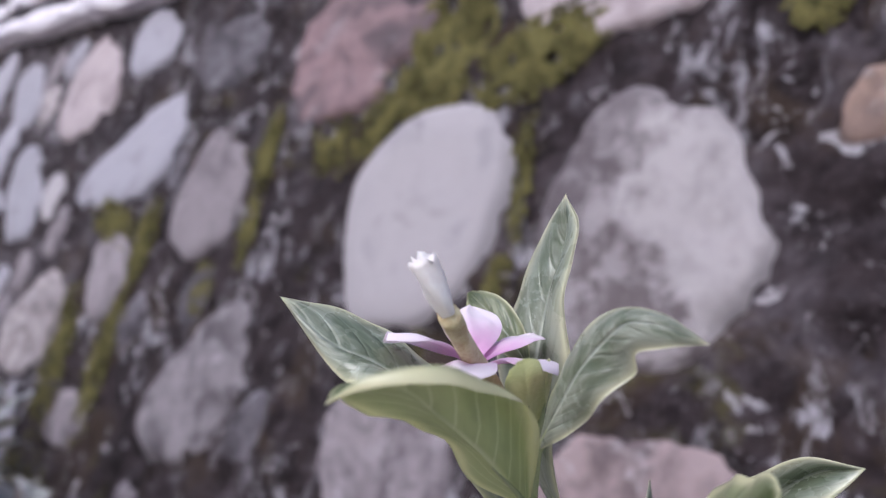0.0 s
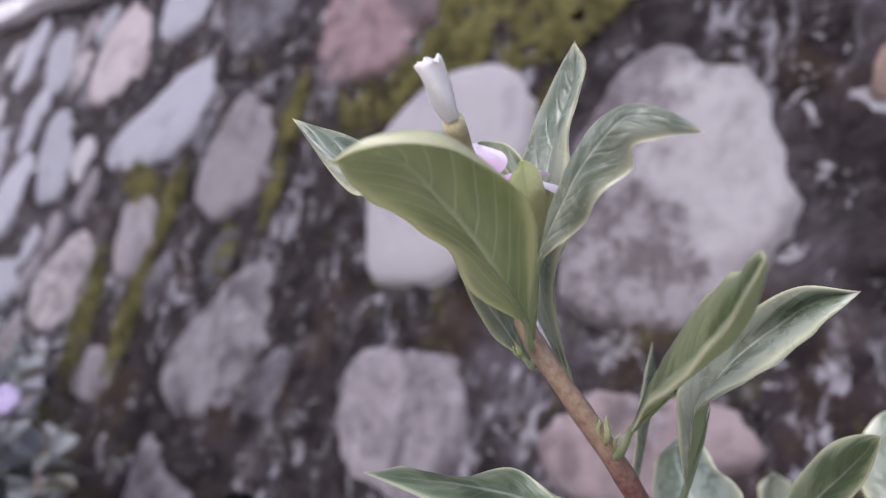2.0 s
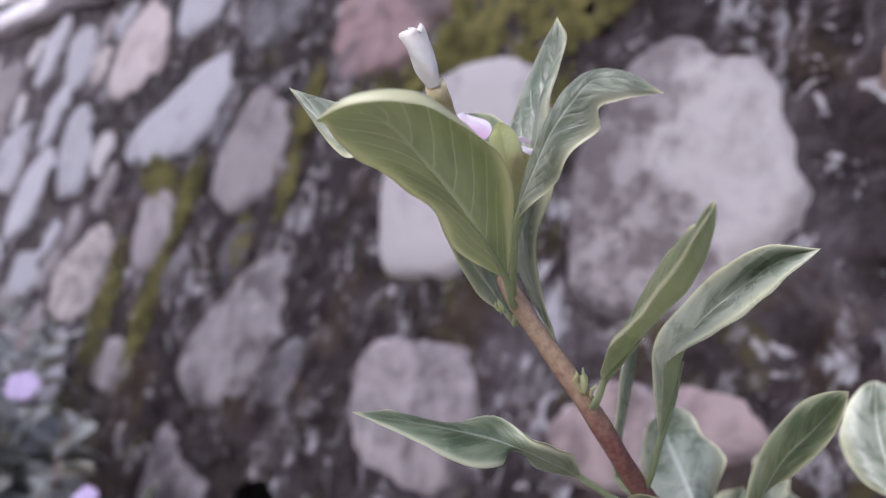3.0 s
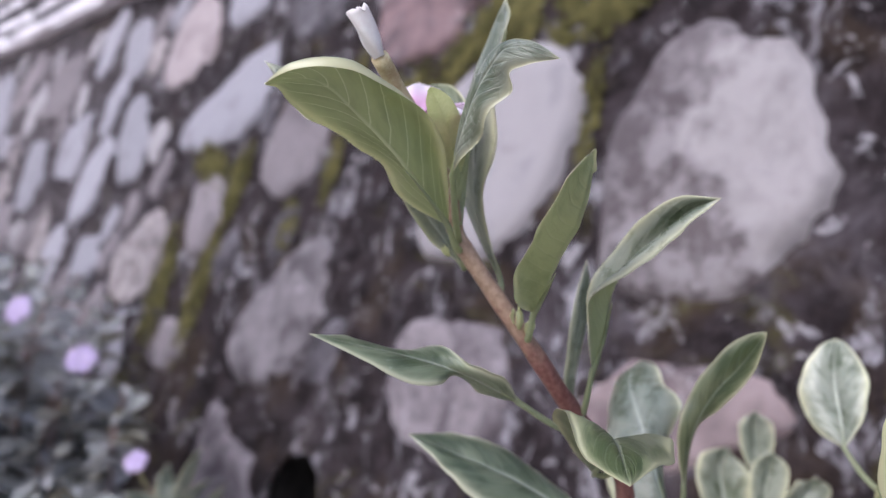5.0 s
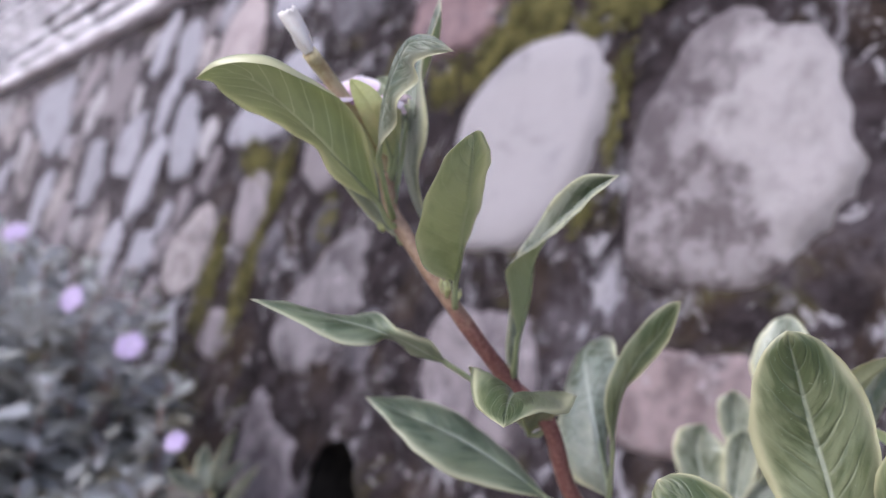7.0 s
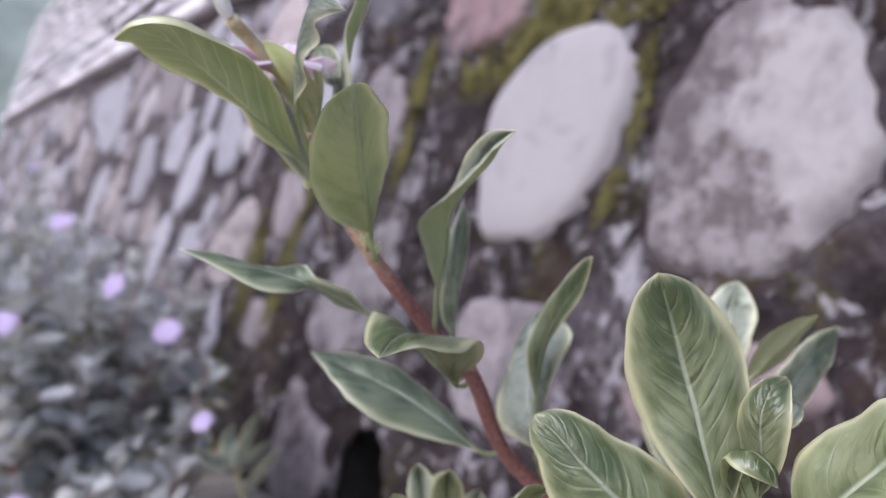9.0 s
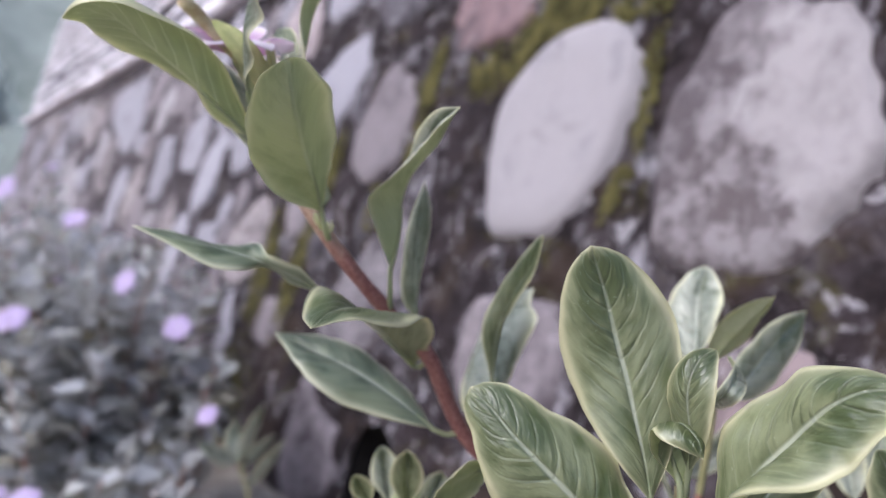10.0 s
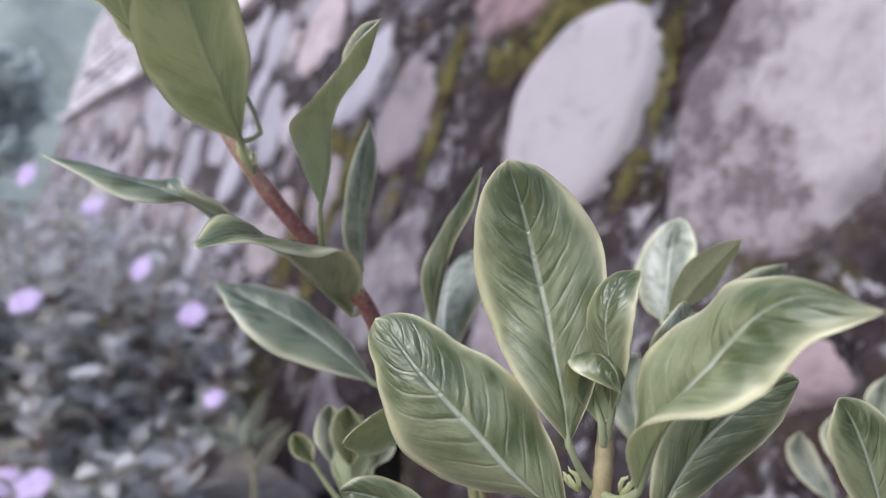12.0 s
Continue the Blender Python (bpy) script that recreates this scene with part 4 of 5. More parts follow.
blade(plant, (0.0640, 0.2010, 0.4720), ((0.0656, 0.1891, 0.4924), (0.0670, 0.1870, 0.5078), (0.0722, 0.1844, 0.5202), (0.0790, 0.1799, 0.5299), (0.0837, 0.1746, 0.5387)),
      ((0.0631, 0.1840, 0.5096), (0.0681, 0.1864, 0.5233), (0.0771, 0.1836, 0.5354)),
      ((0.0680, 0.1892, 0.5091), (0.0741, 0.1806, 0.5181), (0.0810, 0.1764, 0.5280)), blunt=0.5)
blade(plant, (0.0635, 0.2025, 0.4720), ((0.0647, 0.2001, 0.4753), (0.0614, 0.2073, 0.4884), (0.0574, 0.2161, 0.5004), (0.0545, 0.2266, 0.5096), (0.0529, 0.2384, 0.5155), (0.0547, 0.2514, 0.5188), (0.0586, 0.2649, 0.5207)),
      ((0.0495, 0.2096, 0.4793), (0.0448, 0.2231, 0.4880), (0.0453, 0.2349, 0.4942), (0.0463, 0.2436, 0.5028), (0.0487, 0.2536, 0.5122)),
      ((0.0620, 0.2178, 0.4856), (0.0654, 0.2274, 0.4991), (0.0699, 0.2306, 0.5106), (0.0656, 0.2371, 0.5150), (0.0633, 0.2493, 0.5196)), ruffle=0.07, top=LEAF_SHEEN, blunt=0.7)
blade(plant, (0.1235, 0.1410, 0.4690), ((0.1185, 0.1352, 0.4787), (0.1167, 0.1357, 0.4878), (0.1144, 0.1364, 0.4966), (0.1123, 0.1369, 0.5051), (0.1098, 0.1370, 0.5132), (0.1078, 0.1366, 0.5212), (0.1057, 0.1355, 0.5284), (0.1038, 0.1339, 0.5347)),
      ((0.1115, 0.1323, 0.4870), (0.1051, 0.1339, 0.4944), (0.1003, 0.1370, 0.5019), (0.0974, 0.1369, 0.5096), (0.0968, 0.1352, 0.5183), (0.0983, 0.1348, 0.5267)),
      ((0.1223, 0.1373, 0.4890), (0.1241, 0.1388, 0.4989), (0.1242, 0.1400, 0.5083), (0.1227, 0.1410, 0.5171), (0.1187, 0.1401, 0.5251), (0.1127, 0.1376, 0.5313)), label="large upright oval leaf with cream margin", blunt=0.6)
blade(plant, (0.1235, 0.1410, 0.4690), ((0.1188, 0.1359, 0.4635), (0.1134, 0.1325, 0.4684), (0.1077, 0.1299, 0.4738), (0.1019, 0.1282, 0.4799), (0.0955, 0.1270, 0.4860), (0.0890, 0.1269, 0.4917), (0.0831, 0.1282, 0.4971), (0.0774, 0.1303, 0.5009)),
      ((0.1093, 0.1376, 0.4671), (0.0998, 0.1349, 0.4671), (0.0916, 0.1313, 0.4699), (0.0854, 0.1282, 0.4752), (0.0815, 0.1274, 0.4834), (0.0785, 0.1280, 0.4925)),
      ((0.1168, 0.1366, 0.4737), (0.1126, 0.1375, 0.4815), (0.1082, 0.1382, 0.4885), (0.1014, 0.1373, 0.4934), (0.0946, 0.1349, 0.4974), (0.0871, 0.1324, 0.5011)), blunt=1.0)
blade(plant, (0.1235, 0.1410, 0.4690), ((0.1328, 0.1271, 0.4739), (0.1353, 0.1246, 0.4833), (0.1396, 0.1221, 0.4915), (0.1449, 0.1186, 0.4991), (0.1502, 0.1143, 0.5062), (0.1571, 0.1095, 0.5106), (0.1670, 0.1046, 0.5092)),
      ((0.1317, 0.1179, 0.4828), (0.1364, 0.1107, 0.4893), (0.1468, 0.1075, 0.4923), (0.1530, 0.1068, 0.4970), (0.1579, 0.1062, 0.5034)),
      ((0.1320, 0.1299, 0.4867), (0.1326, 0.1297, 0.4976), (0.1413, 0.1282, 0.5060), (0.1480, 0.1218, 0.5126), (0.1569, 0.1139, 0.5129)), ruffle=0.08, arch=(0.06, 0.12), label="large glossy leaf with cream margin and drooping tip")
blade(plant, (0.1235, 0.1410, 0.4690), ((0.1343, 0.1445, 0.4629), (0.1363, 0.1456, 0.4683), (0.1407, 0.1480, 0.4770), (0.1472, 0.1514, 0.4850), (0.1538, 0.1547, 0.4899), (0.1581, 0.1569, 0.4920), (0.1599, 0.1578, 0.4926)),
      ((0.1329, 0.1442, 0.4701), (0.1348, 0.1457, 0.4814), (0.1419, 0.1495, 0.4916), (0.1509, 0.1539, 0.4956), (0.1573, 0.1567, 0.4943)),
      ((0.1397, 0.1470, 0.4666), (0.1465, 0.1503, 0.4726), (0.1524, 0.1533, 0.4784), (0.1566, 0.1556, 0.4842), (0.1589, 0.1571, 0.4896)), ruffle=0.11)
blade(plant, (0.1245, 0.1400, 0.4790), ((0.1259, 0.1381, 0.4854), (0.1261, 0.1349, 0.4913), (0.1260, 0.1320, 0.4970), (0.1255, 0.1300, 0.5024), (0.1261, 0.1297, 0.5074), (0.1279, 0.1313, 0.5112), (0.1308, 0.1340, 0.5134)),
      ((0.1236, 0.1371, 0.4923), (0.1220, 0.1356, 0.4983), (0.1212, 0.1340, 0.5032), (0.1223, 0.1332, 0.5081), (0.1256, 0.1333, 0.5122)),
      ((0.1285, 0.1329, 0.4905), (0.1303, 0.1291, 0.4961), (0.1310, 0.1270, 0.5016), (0.1314, 0.1272, 0.5063), (0.1315, 0.1297, 0.5102)), ruffle=0.07, blunt=0.5)
blade(plant, (0.1246, 0.1395, 0.4790), ((0.1243, 0.1376, 0.4826), (0.1220, 0.1397, 0.4886), (0.1215, 0.1372, 0.4945), (0.1239, 0.1328, 0.4973), (0.1278, 0.1290, 0.4949), (0.1291, 0.1280, 0.4910)),
      ((0.1211, 0.1362, 0.4861), (0.1184, 0.1328, 0.4903), (0.1184, 0.1305, 0.4955), (0.1211, 0.1273, 0.4940)),
      ((0.1269, 0.1386, 0.4863), (0.1273, 0.1409, 0.4896), (0.1265, 0.1380, 0.4953), (0.1288, 0.1338, 0.4939)), face="under", ruffle=0.03, label="young leaf curled forward into a hood")
blade(plant, (0.1310, 0.2320, 0.4860), ((0.1235, 0.2423, 0.4971), (0.1240, 0.2461, 0.5025), (0.1242, 0.2497, 0.5084), (0.1239, 0.2531, 0.5145), (0.1242, 0.2561, 0.5208), (0.1251, 0.2587, 0.5267), (0.1263, 0.2610, 0.5323)),
      ((0.1173, 0.2482, 0.5007), (0.1139, 0.2529, 0.5061), (0.1124, 0.2557, 0.5133), (0.1145, 0.2582, 0.5208), (0.1189, 0.2600, 0.5276)),
      ((0.1285, 0.2420, 0.5051), (0.1306, 0.2434, 0.5124), (0.1327, 0.2468, 0.5177), (0.1329, 0.2514, 0.5224), (0.1309, 0.2559, 0.5275)), ruffle=0.07, top=LEAF_SHEEN, blunt=0.7)
blade(plant, (0.1310, 0.2320, 0.4860), ((0.1276, 0.2207, 0.4996), (0.1316, 0.2187, 0.5046), (0.1356, 0.2168, 0.5095), (0.1395, 0.2148, 0.5143), (0.1435, 0.2131, 0.5189), (0.1475, 0.2115, 0.5233)),
      ((0.1285, 0.2168, 0.5063), (0.1308, 0.2138, 0.5123), (0.1347, 0.2119, 0.5174), (0.1403, 0.2111, 0.5211)),
      ((0.1343, 0.2217, 0.5036), (0.1397, 0.2216, 0.5081), (0.1427, 0.2200, 0.5135), (0.1456, 0.2167, 0.5184)), face="under", ruffle=0.07, under=BUD_GREEN)
blade(plant, (0.1310, 0.2320, 0.4860), ((0.1358, 0.2249, 0.4884), (0.1401, 0.2316, 0.4939), (0.1445, 0.2384, 0.4994), (0.1492, 0.2449, 0.5053), (0.1547, 0.2512, 0.5113), (0.1605, 0.2571, 0.5175)),
      ((0.1369, 0.2282, 0.5003), (0.1424, 0.2324, 0.5076), (0.1473, 0.2386, 0.5131), (0.1536, 0.2467, 0.5162)),
      ((0.1426, 0.2350, 0.4880), (0.1482, 0.2434, 0.4908), (0.1531, 0.2498, 0.4969), (0.1582, 0.2540, 0.5056)), ruffle=0.07, top=LEAF_SHEEN)
blade(plant, (0.1310, 0.2320, 0.4860), ((0.1260, 0.1978, 0.4906), (0.1290, 0.1813, 0.4940), (0.1330, 0.1645, 0.4988), (0.1354, 0.1667, 0.5024), (0.1356, 0.1874, 0.5036), (0.1348, 0.2077, 0.5035), (0.1343, 0.2171, 0.5033)),
      ((0.1274, 0.1810, 0.4936), (0.1302, 0.1632, 0.4984), (0.1350, 0.1662, 0.5058), (0.1352, 0.1873, 0.5061), (0.1346, 0.2077, 0.5045)),
      ((0.1302, 0.1813, 0.4929), (0.1354, 0.1644, 0.4968), (0.1384, 0.1667, 0.5007), (0.1378, 0.1875, 0.5023), (0.1356, 0.2077, 0.5030)), ruffle=0.11, top=LEAF_SHEEN)
blade(plant, (0.0850, 0.1640, 0.4700), ((0.0748, 0.1603, 0.4752), (0.0731, 0.1577, 0.4749), (0.0706, 0.1529, 0.4743), (0.0683, 0.1470, 0.4734), (0.0671, 0.1418, 0.4725), (0.0667, 0.1387, 0.4719), (0.0666, 0.1375, 0.4717)),
      ((0.0747, 0.1565, 0.4772), (0.0736, 0.1509, 0.4787), (0.0719, 0.1451, 0.4784), (0.0698, 0.1407, 0.4763), (0.0677, 0.1383, 0.4734)),
      ((0.0739, 0.1576, 0.4720), (0.0721, 0.1530, 0.4688), (0.0702, 0.1474, 0.4674), (0.0686, 0.1424, 0.4680), (0.0673, 0.1390, 0.4702)), face="under", ruffle=0.11)
blade(plant, (0.0360, 0.2030, 0.4300), ((0.0322, 0.2028, 0.4374), (0.0304, 0.2058, 0.4398), (0.0277, 0.2108, 0.4443), (0.0258, 0.2158, 0.4498), (0.0252, 0.2194, 0.4546), (0.0252, 0.2212, 0.4574), (0.0253, 0.2218, 0.4585)),
      ((0.0272, 0.2044, 0.4393), (0.0214, 0.2085, 0.4437), (0.0185, 0.2139, 0.4497), (0.0196, 0.2183, 0.4550), (0.0231, 0.2209, 0.4577)),
      ((0.0331, 0.2080, 0.4391), (0.0329, 0.2148, 0.4427), (0.0317, 0.2200, 0.4477), (0.0296, 0.2223, 0.4527), (0.0269, 0.2223, 0.4566)), face="under", ruffle=0.11)
blade(plant, (0.1780, 0.1850, 0.4450), ((0.1795, 0.1815, 0.4557), (0.1786, 0.1810, 0.4607), (0.1767, 0.1801, 0.4689), (0.1740, 0.1788, 0.4772), (0.1713, 0.1775, 0.4831), (0.1695, 0.1767, 0.4861), (0.1688, 0.1764, 0.4871)),
      ((0.1754, 0.1797, 0.4599), (0.1708, 0.1776, 0.4670), (0.1676, 0.1762, 0.4742), (0.1668, 0.1757, 0.4802), (0.1679, 0.1761, 0.4848)),
      ((0.1818, 0.1824, 0.4614), (0.1826, 0.1826, 0.4708), (0.1804, 0.1815, 0.4802), (0.1757, 0.1794, 0.4860), (0.1711, 0.1774, 0.4873)), ruffle=0.11)
blade(plant, (0.0960, 0.1560, 0.4450), ((0.0907, 0.1461, 0.4511), (0.0874, 0.1445, 0.4537), (0.0817, 0.1417, 0.4575), (0.0757, 0.1388, 0.4604), (0.0711, 0.1366, 0.4616), (0.0686, 0.1354, 0.4618), (0.0677, 0.1350, 0.4617)),
      ((0.0886, 0.1450, 0.4556), (0.0836, 0.1426, 0.4614), (0.0771, 0.1394, 0.4651), (0.0715, 0.1368, 0.4653), (0.0686, 0.1354, 0.4632)),
      ((0.0862, 0.1440, 0.4517), (0.0798, 0.1410, 0.4536), (0.0742, 0.1383, 0.4557), (0.0706, 0.1365, 0.4579), (0.0686, 0.1355, 0.4603)), ruffle=0.11)
blade(plant, (0.0060, 0.1540, 0.5640), ((0.0065, 0.1620, 0.5878), (0.0050, 0.1631, 0.5904), (0.0021, 0.1652, 0.5947), (-0.0013, 0.1678, 0.5991), (-0.0043, 0.1700, 0.6021), (-0.0060, 0.1713, 0.6037), (-0.0067, 0.1718, 0.6042)),
      ((0.0031, 0.1631, 0.5893), (-0.0012, 0.1651, 0.5924), (-0.0048, 0.1675, 0.5962), (-0.0067, 0.1696, 0.5998), (-0.0069, 0.1711, 0.6027)),
      ((0.0068, 0.1633, 0.5915), (0.0055, 0.1657, 0.5969), (0.0023, 0.1684, 0.6018), (-0.0018, 0.1706, 0.6043), (-0.0051, 0.1716, 0.6045)), ruffle=0.11)
blade(plant, (0.0360, 0.2030, 0.4300), ((0.0324, 0.2027, 0.4460), (0.0323, 0.2032, 0.4496), (0.0334, 0.2003, 0.4552), (0.0346, 0.1974, 0.4607), (0.0355, 0.1951, 0.4650), (0.0370, 0.1912, 0.4680)),
      ((0.0308, 0.1973, 0.4512), (0.0299, 0.1937, 0.4568), (0.0316, 0.1910, 0.4622), (0.0347, 0.1895, 0.4664)),
      ((0.0373, 0.1997, 0.4511), (0.0405, 0.1975, 0.4566), (0.0411, 0.1944, 0.4620), (0.0399, 0.1914, 0.4663)), top=LEAF_TOP, blunt=0.6)
blade(plant, (0.0360, 0.2030, 0.4300), ((0.0269, 0.2007, 0.4468), (0.0243, 0.2054, 0.4490), (0.0223, 0.2079, 0.4531), (0.0204, 0.2103, 0.4574), (0.0188, 0.2122, 0.4609), (0.0192, 0.2103, 0.4634)),
      ((0.0233, 0.1998, 0.4500), (0.0195, 0.2015, 0.4537), (0.0180, 0.2041, 0.4580), (0.0183, 0.2067, 0.4617)),
      ((0.0290, 0.2018, 0.4511), (0.0290, 0.2049, 0.4555), (0.0266, 0.2071, 0.4596), (0.0232, 0.2084, 0.4626)), top=LEAF_SHEEN, blunt=0.6)
blade(plant, (0.0360, 0.2030, 0.4300), ((0.0211, 0.1986, 0.4465), (0.0191, 0.2002, 0.4476), (0.0180, 0.1987, 0.4502), (0.0170, 0.1972, 0.4528), (0.0162, 0.1960, 0.4549), (0.0170, 0.1927, 0.4568)),
      ((0.0193, 0.1949, 0.4480), (0.0171, 0.1931, 0.4497), (0.0164, 0.1917, 0.4525), (0.0168, 0.1909, 0.4553)),
      ((0.0229, 0.1962, 0.4506), (0.0230, 0.1951, 0.4540), (0.0217, 0.1935, 0.4563), (0.0198, 0.1919, 0.4575)), top=LEAF_TOP, blunt=0.6)
blade(plant, (0.0360, 0.2030, 0.4300), ((0.0394, 0.2052, 0.4463), (0.0388, 0.2095, 0.4473), (0.0394, 0.2112, 0.4498), (0.0401, 0.2130, 0.4524), (0.0406, 0.2144, 0.4545), (0.0417, 0.2122, 0.4564)),
      ((0.0382, 0.2039, 0.4498), (0.0373, 0.2051, 0.4529), (0.0382, 0.2069, 0.4552), (0.0402, 0.2089, 0.4567)),
      ((0.0427, 0.2055, 0.4480), (0.0448, 0.2078, 0.4499), (0.0450, 0.2095, 0.4525), (0.0440, 0.2103, 0.4551)), top=LEAF_SHEEN, blunt=0.6)
small_bud(plant, (-0.0040, 0.1400, 0.5800), (-0.35, -0.25, 0.9), 0.0042, "pale flower bud beside the open flower")
small_bud(plant, (0.0040, 0.1520, 0.5560), (-0.4, -0.3, 0.8), 0.0026)
small_bud(plant, (0.0215, 0.1560, 0.5385), (-0.1, -0.3, 0.9), 0.0048)
small_bud(plant, (0.0238, 0.1560, 0.5370), (0.3, -0.3, 0.9), 0.0036)
small_bud(plant, (0.0485, 0.1775, 0.5030), (-0.5, -0.3, 0.7), 0.0030)
small_bud(plant, (0.1205, 0.1360, 0.4700), (-0.4, -0.3, 0.7), 0.0042)
small_bud(plant, (0.1285, 0.1370, 0.4705), (0.4, -0.3, 0.7), 0.0038)


def petal(flower, centre, tip, width, up):
    """A broad lobe, narrow at its foot."""
    C, T = Vector(centre), Vector(tip)
    o, up = T - C, Vector(up)
    s = o.cross(up).normalized() * width / 2
    up = s.cross(o).normalized()
    N, K = 18, 6
    verts, uvs, faces = [], [], []
    for skin in (1, -1):
        for i in range(N + 1):
            t = i / N
            prof = 0.1 + 0.9 * math.sin(min(t / 0.68, 1.0) * math.pi / 2) ** 1.3
            if t > 0.62:
                prof *= math.sqrt(max(1 - ((t - 0.62) / 0.385) ** 2, 0.0))
            for j in range(-K, K + 1):
                x = j / K
                lift = 0.0016 * math.sin(t * 3.0) - 0.0014 * x * x * t + 0.0011 * noise.noise((x * 2 + T.x * 900, t * 3, 1))
                verts.append(o * t + s * x * prof + up * (lift + skin * 0.0001))
                uvs.append(((x + 1) / 2, t))
    row = 2 * K + 1
    n = (N + 1) * row
    for skin in (0, 1):
        for i in range(N):
            for j in range(2 * K):
                a = skin * n + i * row + j
                q = (a, a + 1, a + row + 1, a + row)
                faces.append(q if skin else q[::-1])
    part("petal", mesh_of("petal", verts, faces, [PETAL], None, uvs), flower, "", C - Vector((-0.0045, 0.147, 0.589)))


def build_flower():
    foot, centre = Vector((0.004, 0.1555, 0.568)), Vector((-0.0045, 0.147, 0.589))
    v, f = tube([p - centre for p in spline((foot, foot.lerp(centre, 0.4), centre.lerp(foot, 0.12), centre), 10)], [0.0011, 0.0011, 0.0011, 0.0012, 0.0012, 0.0013, 0.0015, 0.0017, 0.0016, 0.0013, 0.0016], 9)
    flower = part("flower", mesh_of("flower", v, f, [BUD_GREEN]), plant, "pale pink five-lobed flower", centre - plant.location)
    for tip, width in (((-0.0207, 0.1395, 0.5960), 0.0135), ((0.0115, 0.1440, 0.5890), 0.0135), ((-0.0057, 0.1575, 0.6010), 0.0125), ((0.0075, 0.1600, 0.5950), 0.0135), ((-0.0068, 0.1330, 0.5885), 0.012)):
        petal(flower, centre, tip, width, (0, 0.1, 1))


def build_bud():
    """The withered corolla, twisted shut, on its ribbed green stalk."""
    low, neck, top = Vector((0.0050, 0.1565, 0.5660)), Vector((-0.0083, 0.1279, 0.5994)), Vector((-0.0126, 0.1236, 0.6088))
    line = spline((low, (0.0002, 0.1530, 0.5820), (-0.0056, 0.1410, 0.5925), neck), 16)
    v, f = tube([p - low for p in line], [0.0013 + 0.0007 * math.sin(min(i / 13, 1.0) * 2.2) + 0.0002 * (i > 13) for i in range(17)], 10)
    stem = part("flower_stalk", mesh_of("flower_stalk", v, f, [STALK_TAN]), plant, "tan and green streaked flower stalk", low - plant.location)
    axis = (top - neck).normalized()
    sx = axis.orthogonal().normalized()
    sy = axis.cross(sx)
    verts, faces, sides, rings = [], [], 20, 15
    for i in range(rings):
        t = i / (rings - 1)
        rad = 0.0012 + 0.0008 * math.sin(min(t * 2.6, 1.0) * 1.5) + 0.0004 * t
        for k in range(sides):
            a = 2 * math.pi * k / sides
            fold = 1 + 0.13 * math.sin(3 * a + 5.0 * t) + 0.06 * noise.noise((math.cos(a) * 2, math.sin(a) * 2, t * 4))
            ragged = 0.0024 * noise.noise((math.cos(a) * 3.4, math.sin(a) * 3.4, 7)) * (t > 0.95)
            verts.append((top - neck) * t + axis * ragged + (sx * math.cos(a) + sy * math.sin(a)) * rad * fold)
    for i in range(rings - 1):
        for k in range(sides):
            a, b = i * sides + k, i * sides + (k + 1) % sides
            faces.append((a, b, b + sides, a + sides))
    m = len(verts)
    verts.append((top - neck) * 0.9)
    for k in range(sides):
        faces.append(((rings - 1) * sides + k, (rings - 1) * sides + (k + 1) % sides, m))
    part("corolla", mesh_of("corolla", verts, faces, [BUD_WHITE]), stem, "withered white corolla twisted shut", neck - low)


build_flower()
build_bud()



